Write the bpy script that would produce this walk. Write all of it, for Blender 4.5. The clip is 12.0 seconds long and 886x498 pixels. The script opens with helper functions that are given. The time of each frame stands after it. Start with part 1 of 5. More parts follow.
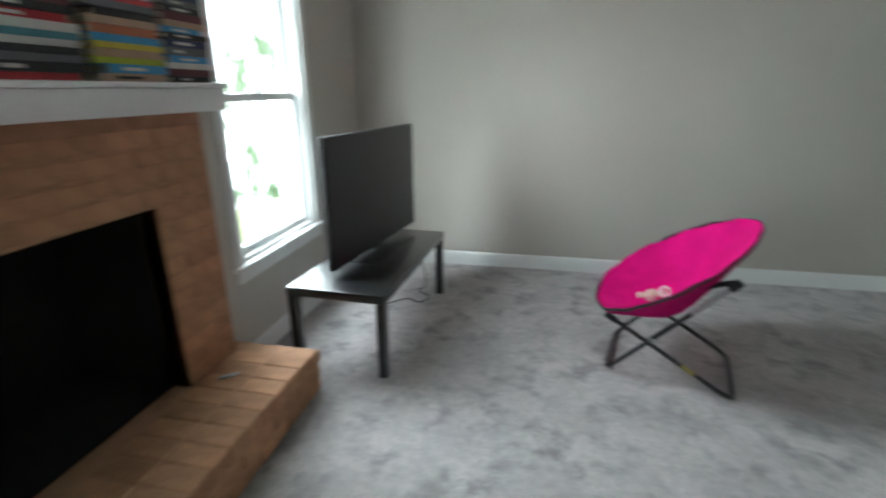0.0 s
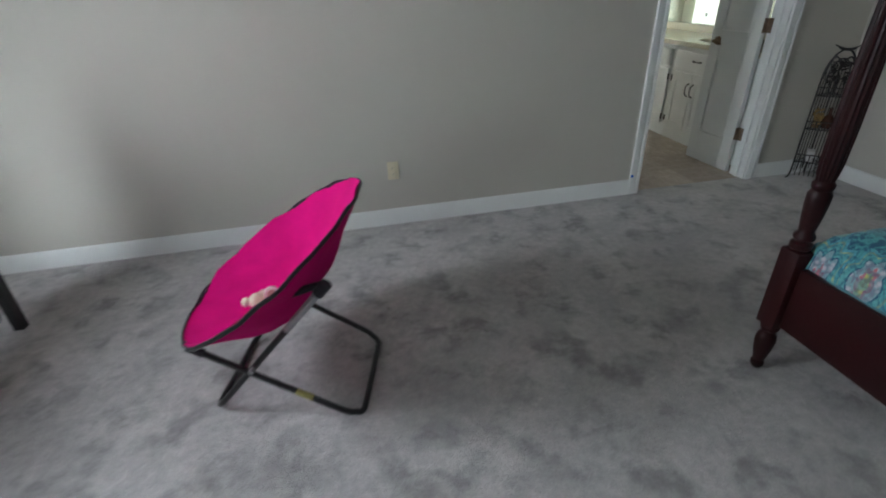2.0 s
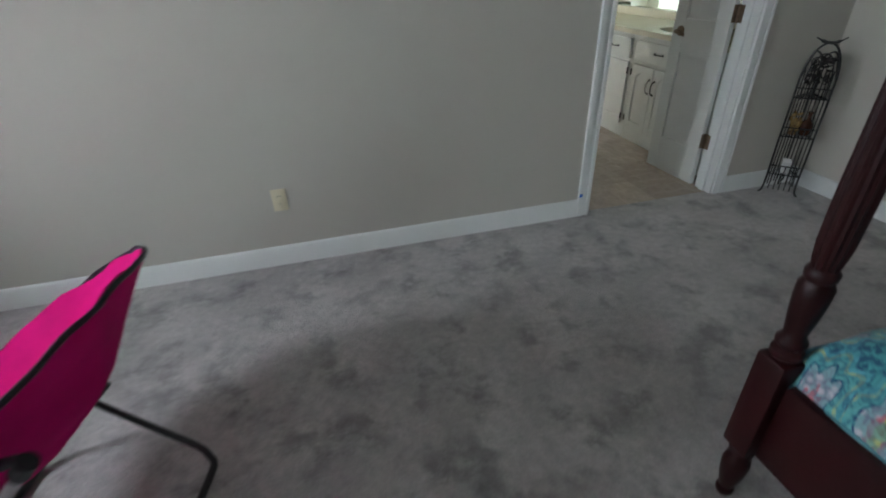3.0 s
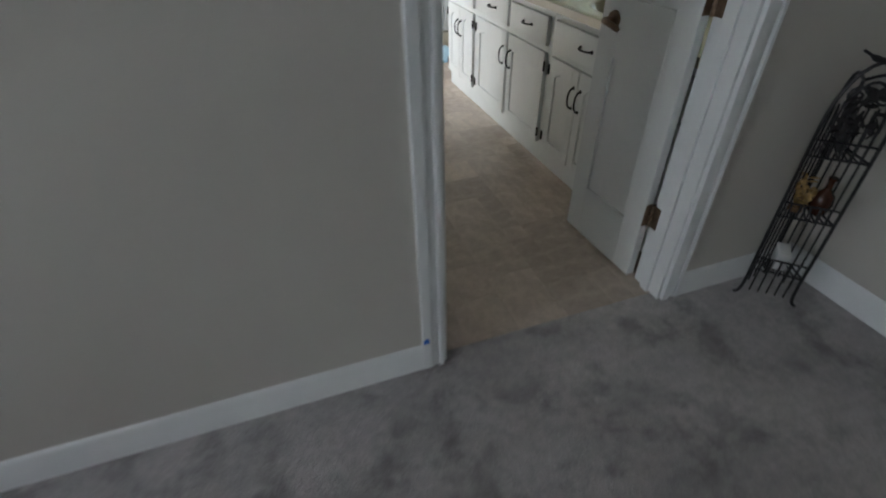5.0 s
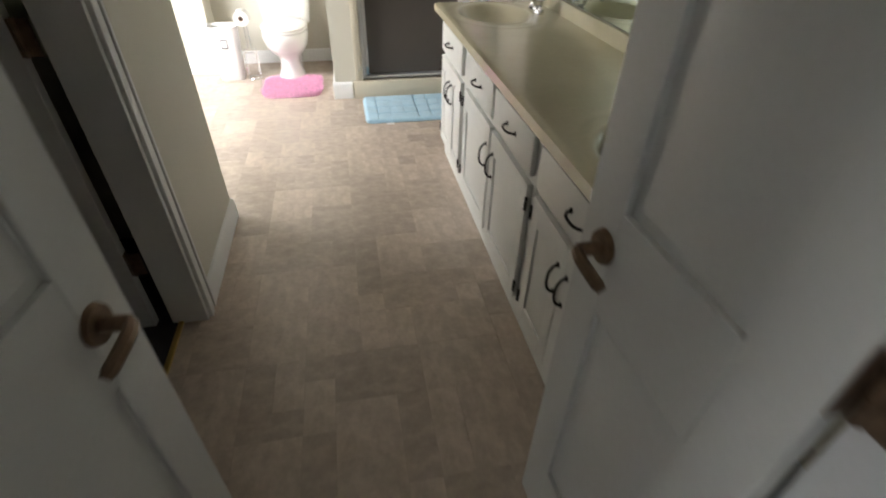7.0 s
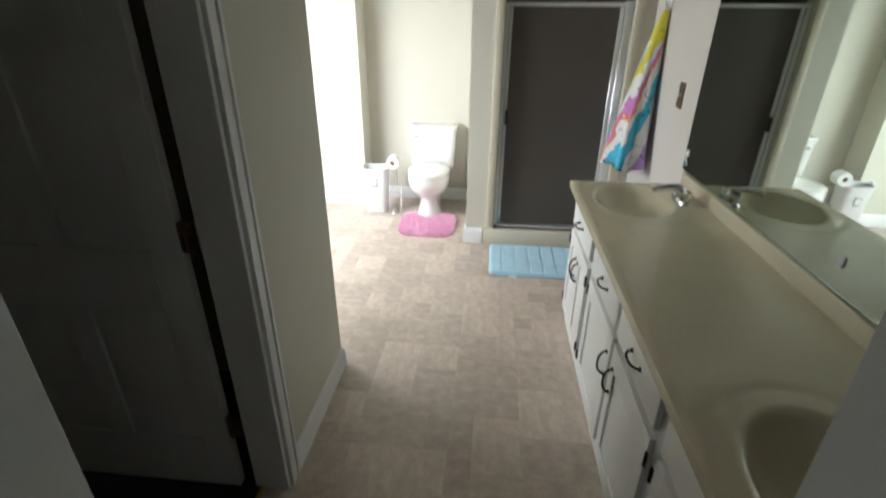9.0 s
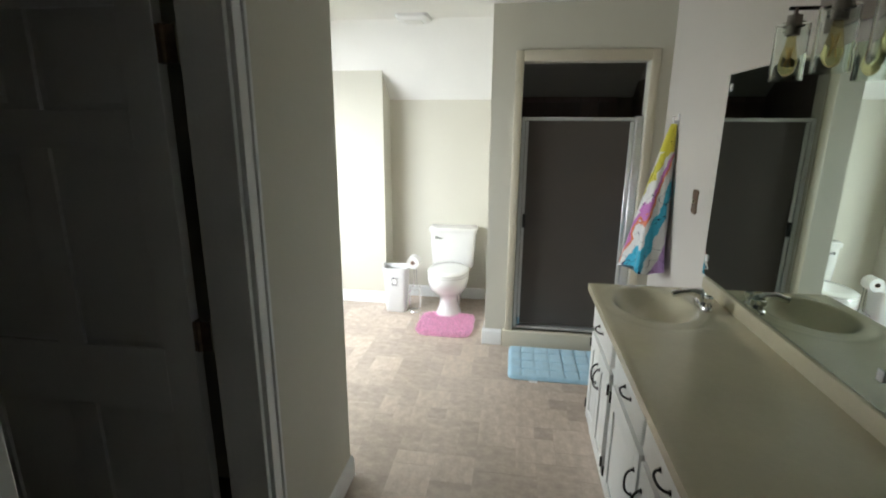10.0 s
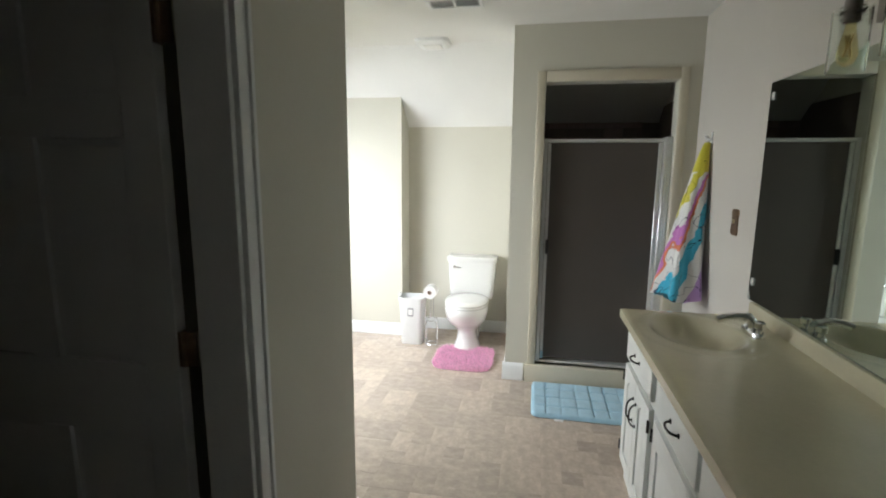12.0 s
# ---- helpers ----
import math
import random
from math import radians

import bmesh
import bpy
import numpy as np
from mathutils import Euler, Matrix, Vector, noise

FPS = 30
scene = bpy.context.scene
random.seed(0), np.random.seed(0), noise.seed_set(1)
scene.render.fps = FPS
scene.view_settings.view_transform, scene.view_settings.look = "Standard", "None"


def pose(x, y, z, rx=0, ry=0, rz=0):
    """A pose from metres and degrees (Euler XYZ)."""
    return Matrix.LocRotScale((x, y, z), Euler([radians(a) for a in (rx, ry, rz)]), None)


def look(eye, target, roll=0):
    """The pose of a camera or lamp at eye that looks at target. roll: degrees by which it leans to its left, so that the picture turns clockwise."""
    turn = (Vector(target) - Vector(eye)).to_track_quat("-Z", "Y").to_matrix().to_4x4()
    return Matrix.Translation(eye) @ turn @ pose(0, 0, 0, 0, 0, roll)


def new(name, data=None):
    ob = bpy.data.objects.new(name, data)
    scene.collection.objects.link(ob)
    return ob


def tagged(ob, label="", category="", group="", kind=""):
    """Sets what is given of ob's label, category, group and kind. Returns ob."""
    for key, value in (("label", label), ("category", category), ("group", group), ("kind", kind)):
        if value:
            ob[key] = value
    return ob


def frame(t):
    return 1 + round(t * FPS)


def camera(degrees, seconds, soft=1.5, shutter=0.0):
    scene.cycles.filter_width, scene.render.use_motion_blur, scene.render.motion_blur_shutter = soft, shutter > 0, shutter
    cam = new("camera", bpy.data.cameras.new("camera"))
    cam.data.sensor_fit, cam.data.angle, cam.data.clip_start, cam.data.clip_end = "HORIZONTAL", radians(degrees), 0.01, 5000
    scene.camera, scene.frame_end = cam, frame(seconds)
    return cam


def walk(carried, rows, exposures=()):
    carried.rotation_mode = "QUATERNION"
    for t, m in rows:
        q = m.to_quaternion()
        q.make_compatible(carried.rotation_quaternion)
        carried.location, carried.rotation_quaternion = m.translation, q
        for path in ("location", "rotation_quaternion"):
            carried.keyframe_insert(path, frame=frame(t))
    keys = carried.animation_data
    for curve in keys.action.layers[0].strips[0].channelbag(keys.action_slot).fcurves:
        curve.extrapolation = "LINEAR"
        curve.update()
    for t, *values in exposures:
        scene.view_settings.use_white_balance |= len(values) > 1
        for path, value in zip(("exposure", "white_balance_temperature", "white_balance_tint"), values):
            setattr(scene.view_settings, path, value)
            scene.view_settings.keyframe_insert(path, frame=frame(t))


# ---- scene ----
cam = camera(85.5, 12.0, soft=1.9, shutter=0.5)
ROWS = [
    (0, 0.245, 0.334, 1.351, 11.58, -18.47, 0.26),
    (0.2, 0.312, 0.411, 1.344, 5.07, -19.20, 0.50),
    (0.5, 0.426, 0.455, 1.362, -2.10, -20.92, 0.48),
    (0.9, 0.699, 0.582, 1.393, -8.26, -22.69, 0.97),
    (1, 0.777, 0.621, 1.401, -8.69, -23.28, 1.24),
    (1.5, 0.985, 0.855, 1.380, -11.06, -26.86, 1.46),
    (2, 1.209, 1.123, 1.381, -12.75, -29.29, 1.95),
    (2.5, 1.485, 1.397, 1.376, -14.33, -30.36, 2.15),
    (3, 1.727, 1.671, 1.353, -15.56, -31.19, 1.71),
    (4.8, 2.743, 2.805, 1.341, -19.53, -37.62, 0.60),
    (5, 2.884, 2.936, 1.318, -19.40, -37.64, 0.81),
    (5.5, 3.160, 3.215, 1.298, -19.23, -36.80, -0.14),
    (6, 3.368, 3.475, 1.294, -17.33, -36.72, -0.71),
    (6.5, 3.543, 3.711, 1.297, -15.05, -36.84, -1.27),
    (7, 3.688, 3.926, 1.379, -10.91, -37.79, -1.00),
    (7.2, 3.716, 4.031, 1.374, -8.22, -37.85, -0.71),
    (8.8, 3.750, 4.197, 1.603, 4.77, -29.01, -0.49),
    (9, 3.755, 4.200, 1.617, 5.76, -25.74, -0.49),
    (9.5, 3.770, 4.196, 1.634, 7.48, -18.88, -0.52),
    (10, 3.780, 4.206, 1.631, 8.51, -14.08, -0.43),
    (10.5, 3.775, 4.213, 1.637, 9.46, -11.77, -0.44),
    (11, 3.770, 4.220, 1.634, 10.25, -10.29, -0.42),
    (11.5, 3.756, 4.245, 1.606, 10.78, -9.45, -0.42),
    (12, 3.761, 4.346, 1.499, 10.77, -9.29, -0.44),
]
# seconds, x, y, z, yaw, pitch, roll
EXPOSURES = [(0.0, 2.2, 6100, 2), (1.0, 2.08, 6000, 5), (2.0, 2.12, 6050, 8), (3.0, 2.2, 6050, 8), (5.0, 1.8, 6020, 12), (5.5, 1.72, 6300, 11), (7.2, 1.8, 6700, 15), (9.0, 1.58, 6250, 11), (10.5, 1.27, 6250, 9), (12.0, 1.24, 6300, 10)]
walk(cam, [(t, pose(x, y, z, 90 + pitch, roll, yaw)) for t, x, y, z, yaw, pitch, roll in ROWS], EXPOSURES)

# ---- world and light ----
world = bpy.data.worlds.new("world")
scene.world = world
world.use_nodes = True
wn = world.node_tree
sky = wn.nodes.new("ShaderNodeTexSky")
sky.sky_type = "NISHITA"
sky.sun_disc = False
sky.sun_elevation, sky.sun_rotation = radians(55), radians(100)
wn.links.new(sky.outputs[0], wn.nodes["Background"].inputs[0])
wn.nodes["Background"].inputs[1].default_value = 0.15
sun = new("sun", bpy.data.lights.new("sun", "SUN"))
sun.data.energy, sun.data.angle, sun.data.color = 4.0, radians(0.6), (1.0, 0.96, 0.9)
sun.matrix_world = look((10, -3, 20), (0, 0, 0))


def window_lamp(name, eye, target, width, height, power, color=(0.93, 0.97, 1.0), spread=150):
    lamp = new(name, bpy.data.lights.new(name, "AREA"))
    lamp.data.shape, lamp.data.size, lamp.data.size_y = "RECTANGLE", width, height
    lamp.data.energy, lamp.data.color = power, color
    lamp.data.spread = radians(spread)
    lamp.matrix_world = look(eye, target)


WX = -1.17          # bedroom west wall
NY = 3.96           # bedroom north wall
EX = 4.76           # east wall of both rooms
CEIL = 2.44
window_lamp("window_light", (WX - 0.14, 2.725, 1.27), (WX + 0.80, 2.71, 0.62), 0.74, 1.35, 8.5, (0.90, 0.95, 1.0), 110)
# weak cool fill lamp, added in an assumed window out of view
window_lamp("window_light_south", (WX - 0.09, 0.0, 1.5), (WX + 0.7, 0.25, 0.5), 0.78, 0.9, 0.35, (0.78, 0.90, 1.0), 100)
window_lamp("bath_window_light", (1.46, 7.05, 1.35), (2.26, 8.10, 0.50), 1.15, 1.15, 22, (0.93, 0.97, 1.0))


# ---- materials ----
def material(name, color, rough=0.6, metal=0.0, vary=0.12, scale=8.0, bump=0.0, bump_scale=60.0, spread=0.0, coat=0.0, sheen=0.0):
    """Principled surface with colour variation at two scales and fine relief."""
    m = bpy.data.materials.new(name)
    m.use_nodes = True
    n, l = m.node_tree.nodes, m.node_tree.links
    b = n["Principled BSDF"]
    b.inputs["Roughness"].default_value, b.inputs["Metallic"].default_value = rough, metal
    b.inputs["Coat Weight"].default_value = coat
    b.inputs["Sheen Weight"].default_value = sheen
    at = n.new("ShaderNodeTexCoord")
    big, fine = n.new("ShaderNodeTexNoise"), n.new("ShaderNodeTexNoise")
    big.inputs["Scale"].default_value, big.inputs["Detail"].default_value = scale, 4
    fine.inputs["Scale"].default_value, fine.inputs["Detail"].default_value = bump_scale, 3
    for t in (big, fine):
        l.new(at.outputs["Object"], t.inputs["Vector"])
    mix = n.new("ShaderNodeMix")
    mix.data_type = "FLOAT"
    mix.inputs[0].default_value = 0.35
    l.new(big.outputs[0], mix.inputs[2])
    l.new(fine.outputs[0], mix.inputs[3])
    ramp = n.new("ShaderNodeMapRange")
    ramp.inputs["From Min"].default_value, ramp.inputs["From Max"].default_value = 0.3, 0.7
    ramp.inputs["To Min"].default_value, ramp.inputs["To Max"].default_value = 1 - vary, 1 + vary
    l.new(mix.outputs[0], ramp.inputs["Value"])
    out = ramp.outputs[0]
    if spread:
        info, r2, mul = n.new("ShaderNodeObjectInfo"), n.new("ShaderNodeMapRange"), n.new("ShaderNodeMath")
        r2.inputs["To Min"].default_value, r2.inputs["To Max"].default_value = 1 - spread, 1 + spread
        l.new(info.outputs["Random"], r2.inputs["Value"])
        mul.operation = "MULTIPLY"
        l.new(out, mul.inputs[0])
        l.new(r2.outputs[0], mul.inputs[1])
        out = mul.outputs[0]
    tint = n.new("ShaderNodeVectorMath")
    tint.operation = "SCALE"
    tint.inputs[0].default_value = color
    l.new(out, tint.inputs["Scale"])
    l.new(tint.outputs[0], b.inputs["Base Color"])
    if bump:
        bp = n.new("ShaderNodeBump")
        bp.inputs["Strength"].default_value, bp.inputs["Distance"].default_value = bump, 0.004
        l.new(fine.outputs[0], bp.inputs["Height"])
        l.new(bp.outputs[0], b.inputs["Normal"])
    return m


def nodes_of(m):
    return m.node_tree.nodes, m.node_tree.links, m.node_tree.nodes["Principled BSDF"]


M_WALL = material("wall_paint", (0.53, 0.495, 0.445), 0.75, vary=0.03, scale=1.5, bump=0.12, bump_scale=260)
M_WALL_B = material("bath_wall_paint", (0.60, 0.575, 0.49), 0.7, vary=0.03, scale=1.5, bump=0.12, bump_scale=260)
M_CEIL = material("ceiling_paint", (0.78, 0.77, 0.74), 0.85, vary=0.03, scale=3, bump=0.25, bump_scale=150)
M_TRIM = material("white_trim_paint", (0.78, 0.78, 0.77), 0.4, vary=0.04, scale=5, bump=0.05, bump_scale=120)
M_DOOR = material("white_door_paint", (0.68, 0.68, 0.66), 0.35, vary=0.04, scale=4, bump=0.06, bump_scale=90)
M_CAB = material("white_cabinet_paint", (0.79, 0.79, 0.76), 0.4, vary=0.04, scale=6, bump=0.06, bump_scale=80)
M_BRICK = material("brick", (0.44, 0.235, 0.13), 0.85, vary=0.22, scale=14, bump=0.6, bump_scale=120, spread=0.16)
M_MORTAR = material("mortar", (0.41, 0.225, 0.13), 0.9, vary=0.2, scale=20, bump=0.5, bump_scale=150)
M_SOOT = material("sooty_firebrick", (0.012, 0.011, 0.011), 0.95, vary=0.4, scale=9, bump=0.5, bump_scale=60)
M_BLACK = material("black_lacquer", (0.008, 0.008, 0.009), 0.3, vary=0.2, scale=5, bump=0.02, coat=0.6)
M_PLASTIC = material("black_plastic", (0.012, 0.012, 0.013), 0.45, vary=0.1, scale=30, bump=0.04, bump_scale=300)
M_SCREEN = material("dark_screen", (0.010, 0.010, 0.011), 0.28, vary=0.05, scale=3)
M_STEEL = material("black_painted_steel", (0.012, 0.011, 0.012), 0.35, vary=0.2, scale=20, bump=0.05)
M_GREY = material("worn_grey_steel", (0.35, 0.34, 0.35), 0.4, 0.6, vary=0.15, scale=20)
M_YELLOW = material("yellow_sticker", (0.30, 0.26, 0.08), 0.6, vary=0.2, scale=60)
M_PINK = material("hot_pink_fabric", (0.60, 0.002, 0.165), 0.85, vary=0.2, scale=7, bump=0.25, bump_scale=350)
M_PINK.node_tree.nodes["Principled BSDF"].inputs["Specular IOR Level"].default_value = 0.12
M_PIPING = material("black_piping", (0.012, 0.011, 0.016), 0.7, vary=0.2, scale=40)
M_WOOD = material("dark_mahogany", (0.018, 0.0028, 0.0034), 0.42, vary=0.35, scale=7, bump=0.06, bump_scale=80, coat=0.0)
M_OUTLET = material("almond_plastic", (0.70, 0.63, 0.46), 0.4, vary=0.03)
M_DARK = material("recess_shade_black", (0.01, 0.01, 0.01), 0.7, vary=0.1)
M_TAPE = material("blue_tape", (0.02, 0.16, 0.62), 0.6, vary=0.08)
M_BRONZE = material("antique_brass", (0.19, 0.125, 0.08), 0.4, 0.6, vary=0.35, scale=30, bump=0.08)
M_PLATE = material("brushed_bronze_plate", (0.22, 0.185, 0.16), 0.45, 0.7, vary=0.1, scale=20)
M_HANDLE = material("oil_rubbed_bronze", (0.018, 0.015, 0.013), 0.35, 0.7, vary=0.3, scale=40)
M_MARBLE = material("cultured_marble", (0.62, 0.56, 0.40), 0.24, vary=0.05, scale=6, coat=0.4)
M_CHROME = material("chrome", (0.72, 0.72, 0.73), 0.12, 1.0, vary=0.03)
M_ALU = material("brushed_aluminium", (0.70, 0.70, 0.69), 0.3, 0.6, vary=0.06, scale=30)
M_MIRROR = material("mirror_silver", (0.56, 0.63, 0.58), 0.015, 1.0, vary=0.004)
M_CERAMIC = material("white_ceramic", (0.78, 0.77, 0.74), 0.12, vary=0.02, coat=0.5)
M_BIN = material("white_bin_plastic", (0.72, 0.72, 0.71), 0.4, vary=0.03)
M_PAPER = material("tissue_paper", (0.78, 0.77, 0.75), 0.9, vary=0.04, scale=30, bump=0.2, bump_scale=200)
M_SHAG = material("pink_shag", (0.90, 0.50, 0.69), 0.95, vary=0.32, scale=55, sheen=0.3)
M_MAT = material("light_blue_plush", (0.36, 0.56, 0.68), 0.95, vary=0.12, scale=20, bump=0.5, bump_scale=300, sheen=0.3)
M_SHOWER = material("tinted_shower_glass", (0.075, 0.064, 0.056), 0.3, vary=0.12, scale=2.5, bump=0.25, bump_scale=500)
M_STILE = material("brown_shower_tile", (0.20, 0.14, 0.125), 0.3, vary=0.4, scale=5, spread=0.25)
M_GROUT = material("dark_grout", (0.17, 0.14, 0.125), 0.9)
M_CURB = material("cream_trim_paint", (0.55, 0.50, 0.39), 0.45, vary=0.04, scale=6)
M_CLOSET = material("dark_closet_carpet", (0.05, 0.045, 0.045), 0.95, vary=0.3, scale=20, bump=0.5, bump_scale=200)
M_BRASS = material("brass_strip", (0.62, 0.42, 0.14), 0.3, 0.9, vary=0.1)
M_FILAMENT = material("amber_glass", (0.84, 0.72, 0.40), 0.04, vary=0.1)
M_GRASS = material("lawn", (0.17, 0.19, 0.10), 0.9, vary=0.4, scale=3, bump=0.5, bump_scale=40)

M_WOOD.node_tree.nodes["Principled BSDF"].inputs["Specular IOR Level"].default_value = 0.22

# glass that lets daylight in
M_GLASS = material("clear_glass", (0.95, 0.97, 0.96), 0.02, vary=0.004)
n_, l_, b_ = nodes_of(M_GLASS)
b_.inputs["Transmission Weight"].default_value, b_.inputs["IOR"].default_value = 1.0, 1.25
n_, l_, b_ = nodes_of(M_FILAMENT)
b_.inputs["Transmission Weight"].default_value, b_.inputs["IOR"].default_value = 0.97, 1.08

M_SHADE = material("clear_shade_glass", (0.93, 0.97, 0.94), 0.03, vary=0.004)
n_, l_, b_ = nodes_of(M_SHADE)
b_.inputs["Transmission Weight"].default_value, b_.inputs["IOR"].default_value = 1.0, 1.45

# bedroom carpet: cut pile with brushed patches and foot marks
M_CARPET = material("grey_carpet", (0.43, 0.40, 0.395), 0.97, vary=0.24, scale=2.2, bump=1.0, bump_scale=120, sheen=0.25)
n_, l_, b_ = nodes_of(M_CARPET)
old = b_.inputs["Base Color"].links[0].from_socket
co = n_.new("ShaderNodeTexCoord")
warp, patch = n_.new("ShaderNodeTexNoise"), n_.new("ShaderNodeTexNoise")
warp.inputs["Scale"].default_value, warp.inputs["Detail"].default_value = 4.5, 2
patch.inputs["Scale"].default_value, patch.inputs["Detail"].default_value, patch.inputs["Roughness"].default_value = 5.2, 7, 0.64
patch.inputs["Distortion"].default_value = 0.15
l_.new(co.outputs["Object"], patch.inputs["Vector"])
l_.new(co.outputs["Object"], warp.inputs["Vector"])
pr = n_.new("ShaderNodeMapRange")
pr.interpolation_type = "SMOOTHSTEP"
pr.inputs["From Min"].default_value, pr.inputs["From Max"].default_value = 0.36, 0.56
pr.inputs["To Min"].default_value, pr.inputs["To Max"].default_value = 0.54, 1.08
l_.new(patch.outputs[0], pr.inputs["Value"])
gate = n_.new("ShaderNodeMapRange")
gate.inputs["From Min"].default_value, gate.inputs["From Max"].default_value = 0.36, 0.60
l_.new(warp.outputs[0], gate.inputs["Value"])
gm = n_.new("ShaderNodeMix")
gm.data_type = "FLOAT"
gm.inputs[2].default_value = 1.0
l_.new(gate.outputs[0], gm.inputs[0])
l_.new(pr.outputs[0], gm.inputs[3])
sc_ = n_.new("ShaderNodeVectorMath")
sc_.operation = "SCALE"
l_.new(old, sc_.inputs[0])
tuft, tr = n_.new("ShaderNodeTexNoise"), n_.new("ShaderNodeMapRange")
tuft.inputs["Scale"].default_value, tuft.inputs["Detail"].default_value, tuft.inputs["Roughness"].default_value = 26, 7, 0.72
l_.new(co.outputs["Object"], tuft.inputs["Vector"])
tr.inputs["From Min"].default_value, tr.inputs["From Max"].default_value = 0.30, 0.70
tr.inputs["To Min"].default_value, tr.inputs["To Max"].default_value = 0.78, 1.16
l_.new(tuft.outputs[0], tr.inputs["Value"])
both = n_.new("ShaderNodeMath")
both.operation = "MULTIPLY"
l_.new(gm.outputs[0], both.inputs[0])
l_.new(tr.outputs[0], both.inputs[1])
l_.new(both.outputs[0], sc_.inputs["Scale"])
l_.new(sc_.outputs[0], b_.inputs["Base Color"])
clump = n_.new("ShaderNodeBump")
clump.inputs["Strength"].default_value, clump.inputs["Distance"].default_value = 0.7, 0.012
l_.new(tuft.outputs[0], clump.inputs["Height"])
l_.new(b_.inputs["Normal"].links[0].from_socket, clump.inputs["Normal"])
l_.new(clump.outputs[0], b_.inputs["Normal"])

# bathroom vinyl tiles: mottled tan with stone-like clouds
M_TILE = material("tan_vinyl", (0.50, 0.415, 0.345), 0.27, vary=0.13, scale=24, bump=0.10, bump_scale=70, spread=0.12)
n_, l_, b_ = nodes_of(M_TILE)
old = b_.inputs["Base Color"].links[0].from_socket
co, info = n_.new("ShaderNodeTexCoord"), n_.new("ShaderNodeObjectInfo")
streaks = []
for stretch in ((9.0, 20.0, 1.0), (20.0, 9.0, 1.0)):
    vm, nz = n_.new("ShaderNodeVectorMath"), n_.new("ShaderNodeTexNoise")
    vm.operation = "MULTIPLY_ADD"
    vm.inputs[1].default_value = stretch
    l_.new(co.outputs["Object"], vm.inputs[0])
    l_.new(info.outputs["Location"], vm.inputs[2])
    nz.inputs["Scale"].default_value, nz.inputs["Detail"].default_value, nz.inputs["Distortion"].default_value = 1.0, 7, 0.4
    l_.new(vm.outputs[0], nz.inputs["Vector"])
    streaks.append(nz)
way, pick = n_.new("ShaderNodeMath"), n_.new("ShaderNodeMix")
way.operation = "GREATER_THAN"
way.inputs[1].default_value = 0.5
l_.new(info.outputs["Random"], way.inputs[0])
pick.data_type = "FLOAT"
l_.new(way.outputs[0], pick.inputs[0])
l_.new(streaks[0].outputs[0], pick.inputs[2])
l_.new(streaks[1].outputs[0], pick.inputs[3])
vein = n_.new("ShaderNodeMapRange")
vein.interpolation_type = "SMOOTHSTEP"
vein.inputs["From Min"].default_value, vein.inputs["From Max"].default_value = 0.36, 0.70
vein.inputs["To Min"].default_value, vein.inputs["To Max"].default_value = 0.95, 1.11
l_.new(pick.outputs[0], vein.inputs["Value"])
sc_ = n_.new("ShaderNodeVectorMath")
sc_.operation = "SCALE"
l_.new(old, sc_.inputs[0])
l_.new(vein.outputs[0], sc_.inputs["Scale"])
l_.new(sc_.outputs[0], b_.inputs["Base Color"])
M_SEAM = material("vinyl_joint", (0.42, 0.34, 0.275), 0.5, vary=0.1, scale=20)

# quilt: teal ground with flower rings in pink, yellow and navy
M_QUILT = material("teal_quilt", (0.05, 0.30, 0.36), 0.9, vary=0.35, scale=20, bump=0.4, bump_scale=90, sheen=0.2)
n_, l_, b_ = nodes_of(M_QUILT)
old = b_.inputs["Base Color"].links[0].from_socket
co = n_.new("ShaderNodeTexCoord")
vor, vor2 = n_.new("ShaderNodeTexVoronoi"), n_.new("ShaderNodeTexVoronoi")
vor.voronoi_dimensions = "2D"
vor.inputs["Scale"].default_value, vor.inputs["Randomness"].default_value, vor2.inputs["Scale"].default_value = 6.0, 0.55, 46
flat = n_.new("ShaderNodeVectorMath")
flat.operation = "MULTIPLY"
flat.inputs[1].default_value = (1, 1, 0)
l_.new(co.outputs["Object"], flat.inputs[0])
l_.new(flat.outputs[0], vor.inputs["Vector"])
l_.new(co.outputs["Object"], vor2.inputs["Vector"])
away = n_.new("ShaderNodeVectorMath")
away.operation = "SUBTRACT"
l_.new(flat.outputs[0], away.inputs[0])
l_.new(vor.outputs["Position"], away.inputs[1])
sep, leng = n_.new("ShaderNodeSeparateXYZ"), n_.new("ShaderNodeVectorMath")
leng.operation = "LENGTH"
l_.new(away.outputs[0], sep.inputs[0])
l_.new(away.outputs[0], leng.inputs[0])


def math_node(op, a, b):
    m_ = n_.new("ShaderNodeMath")
    m_.operation = op
    for k_, v_ in enumerate((a, b)):
        if isinstance(v_, (int, float)):
            m_.inputs[k_].default_value = v_
        elif v_ is not None:
            l_.new(v_, m_.inputs[k_])
    return m_.outputs[0]


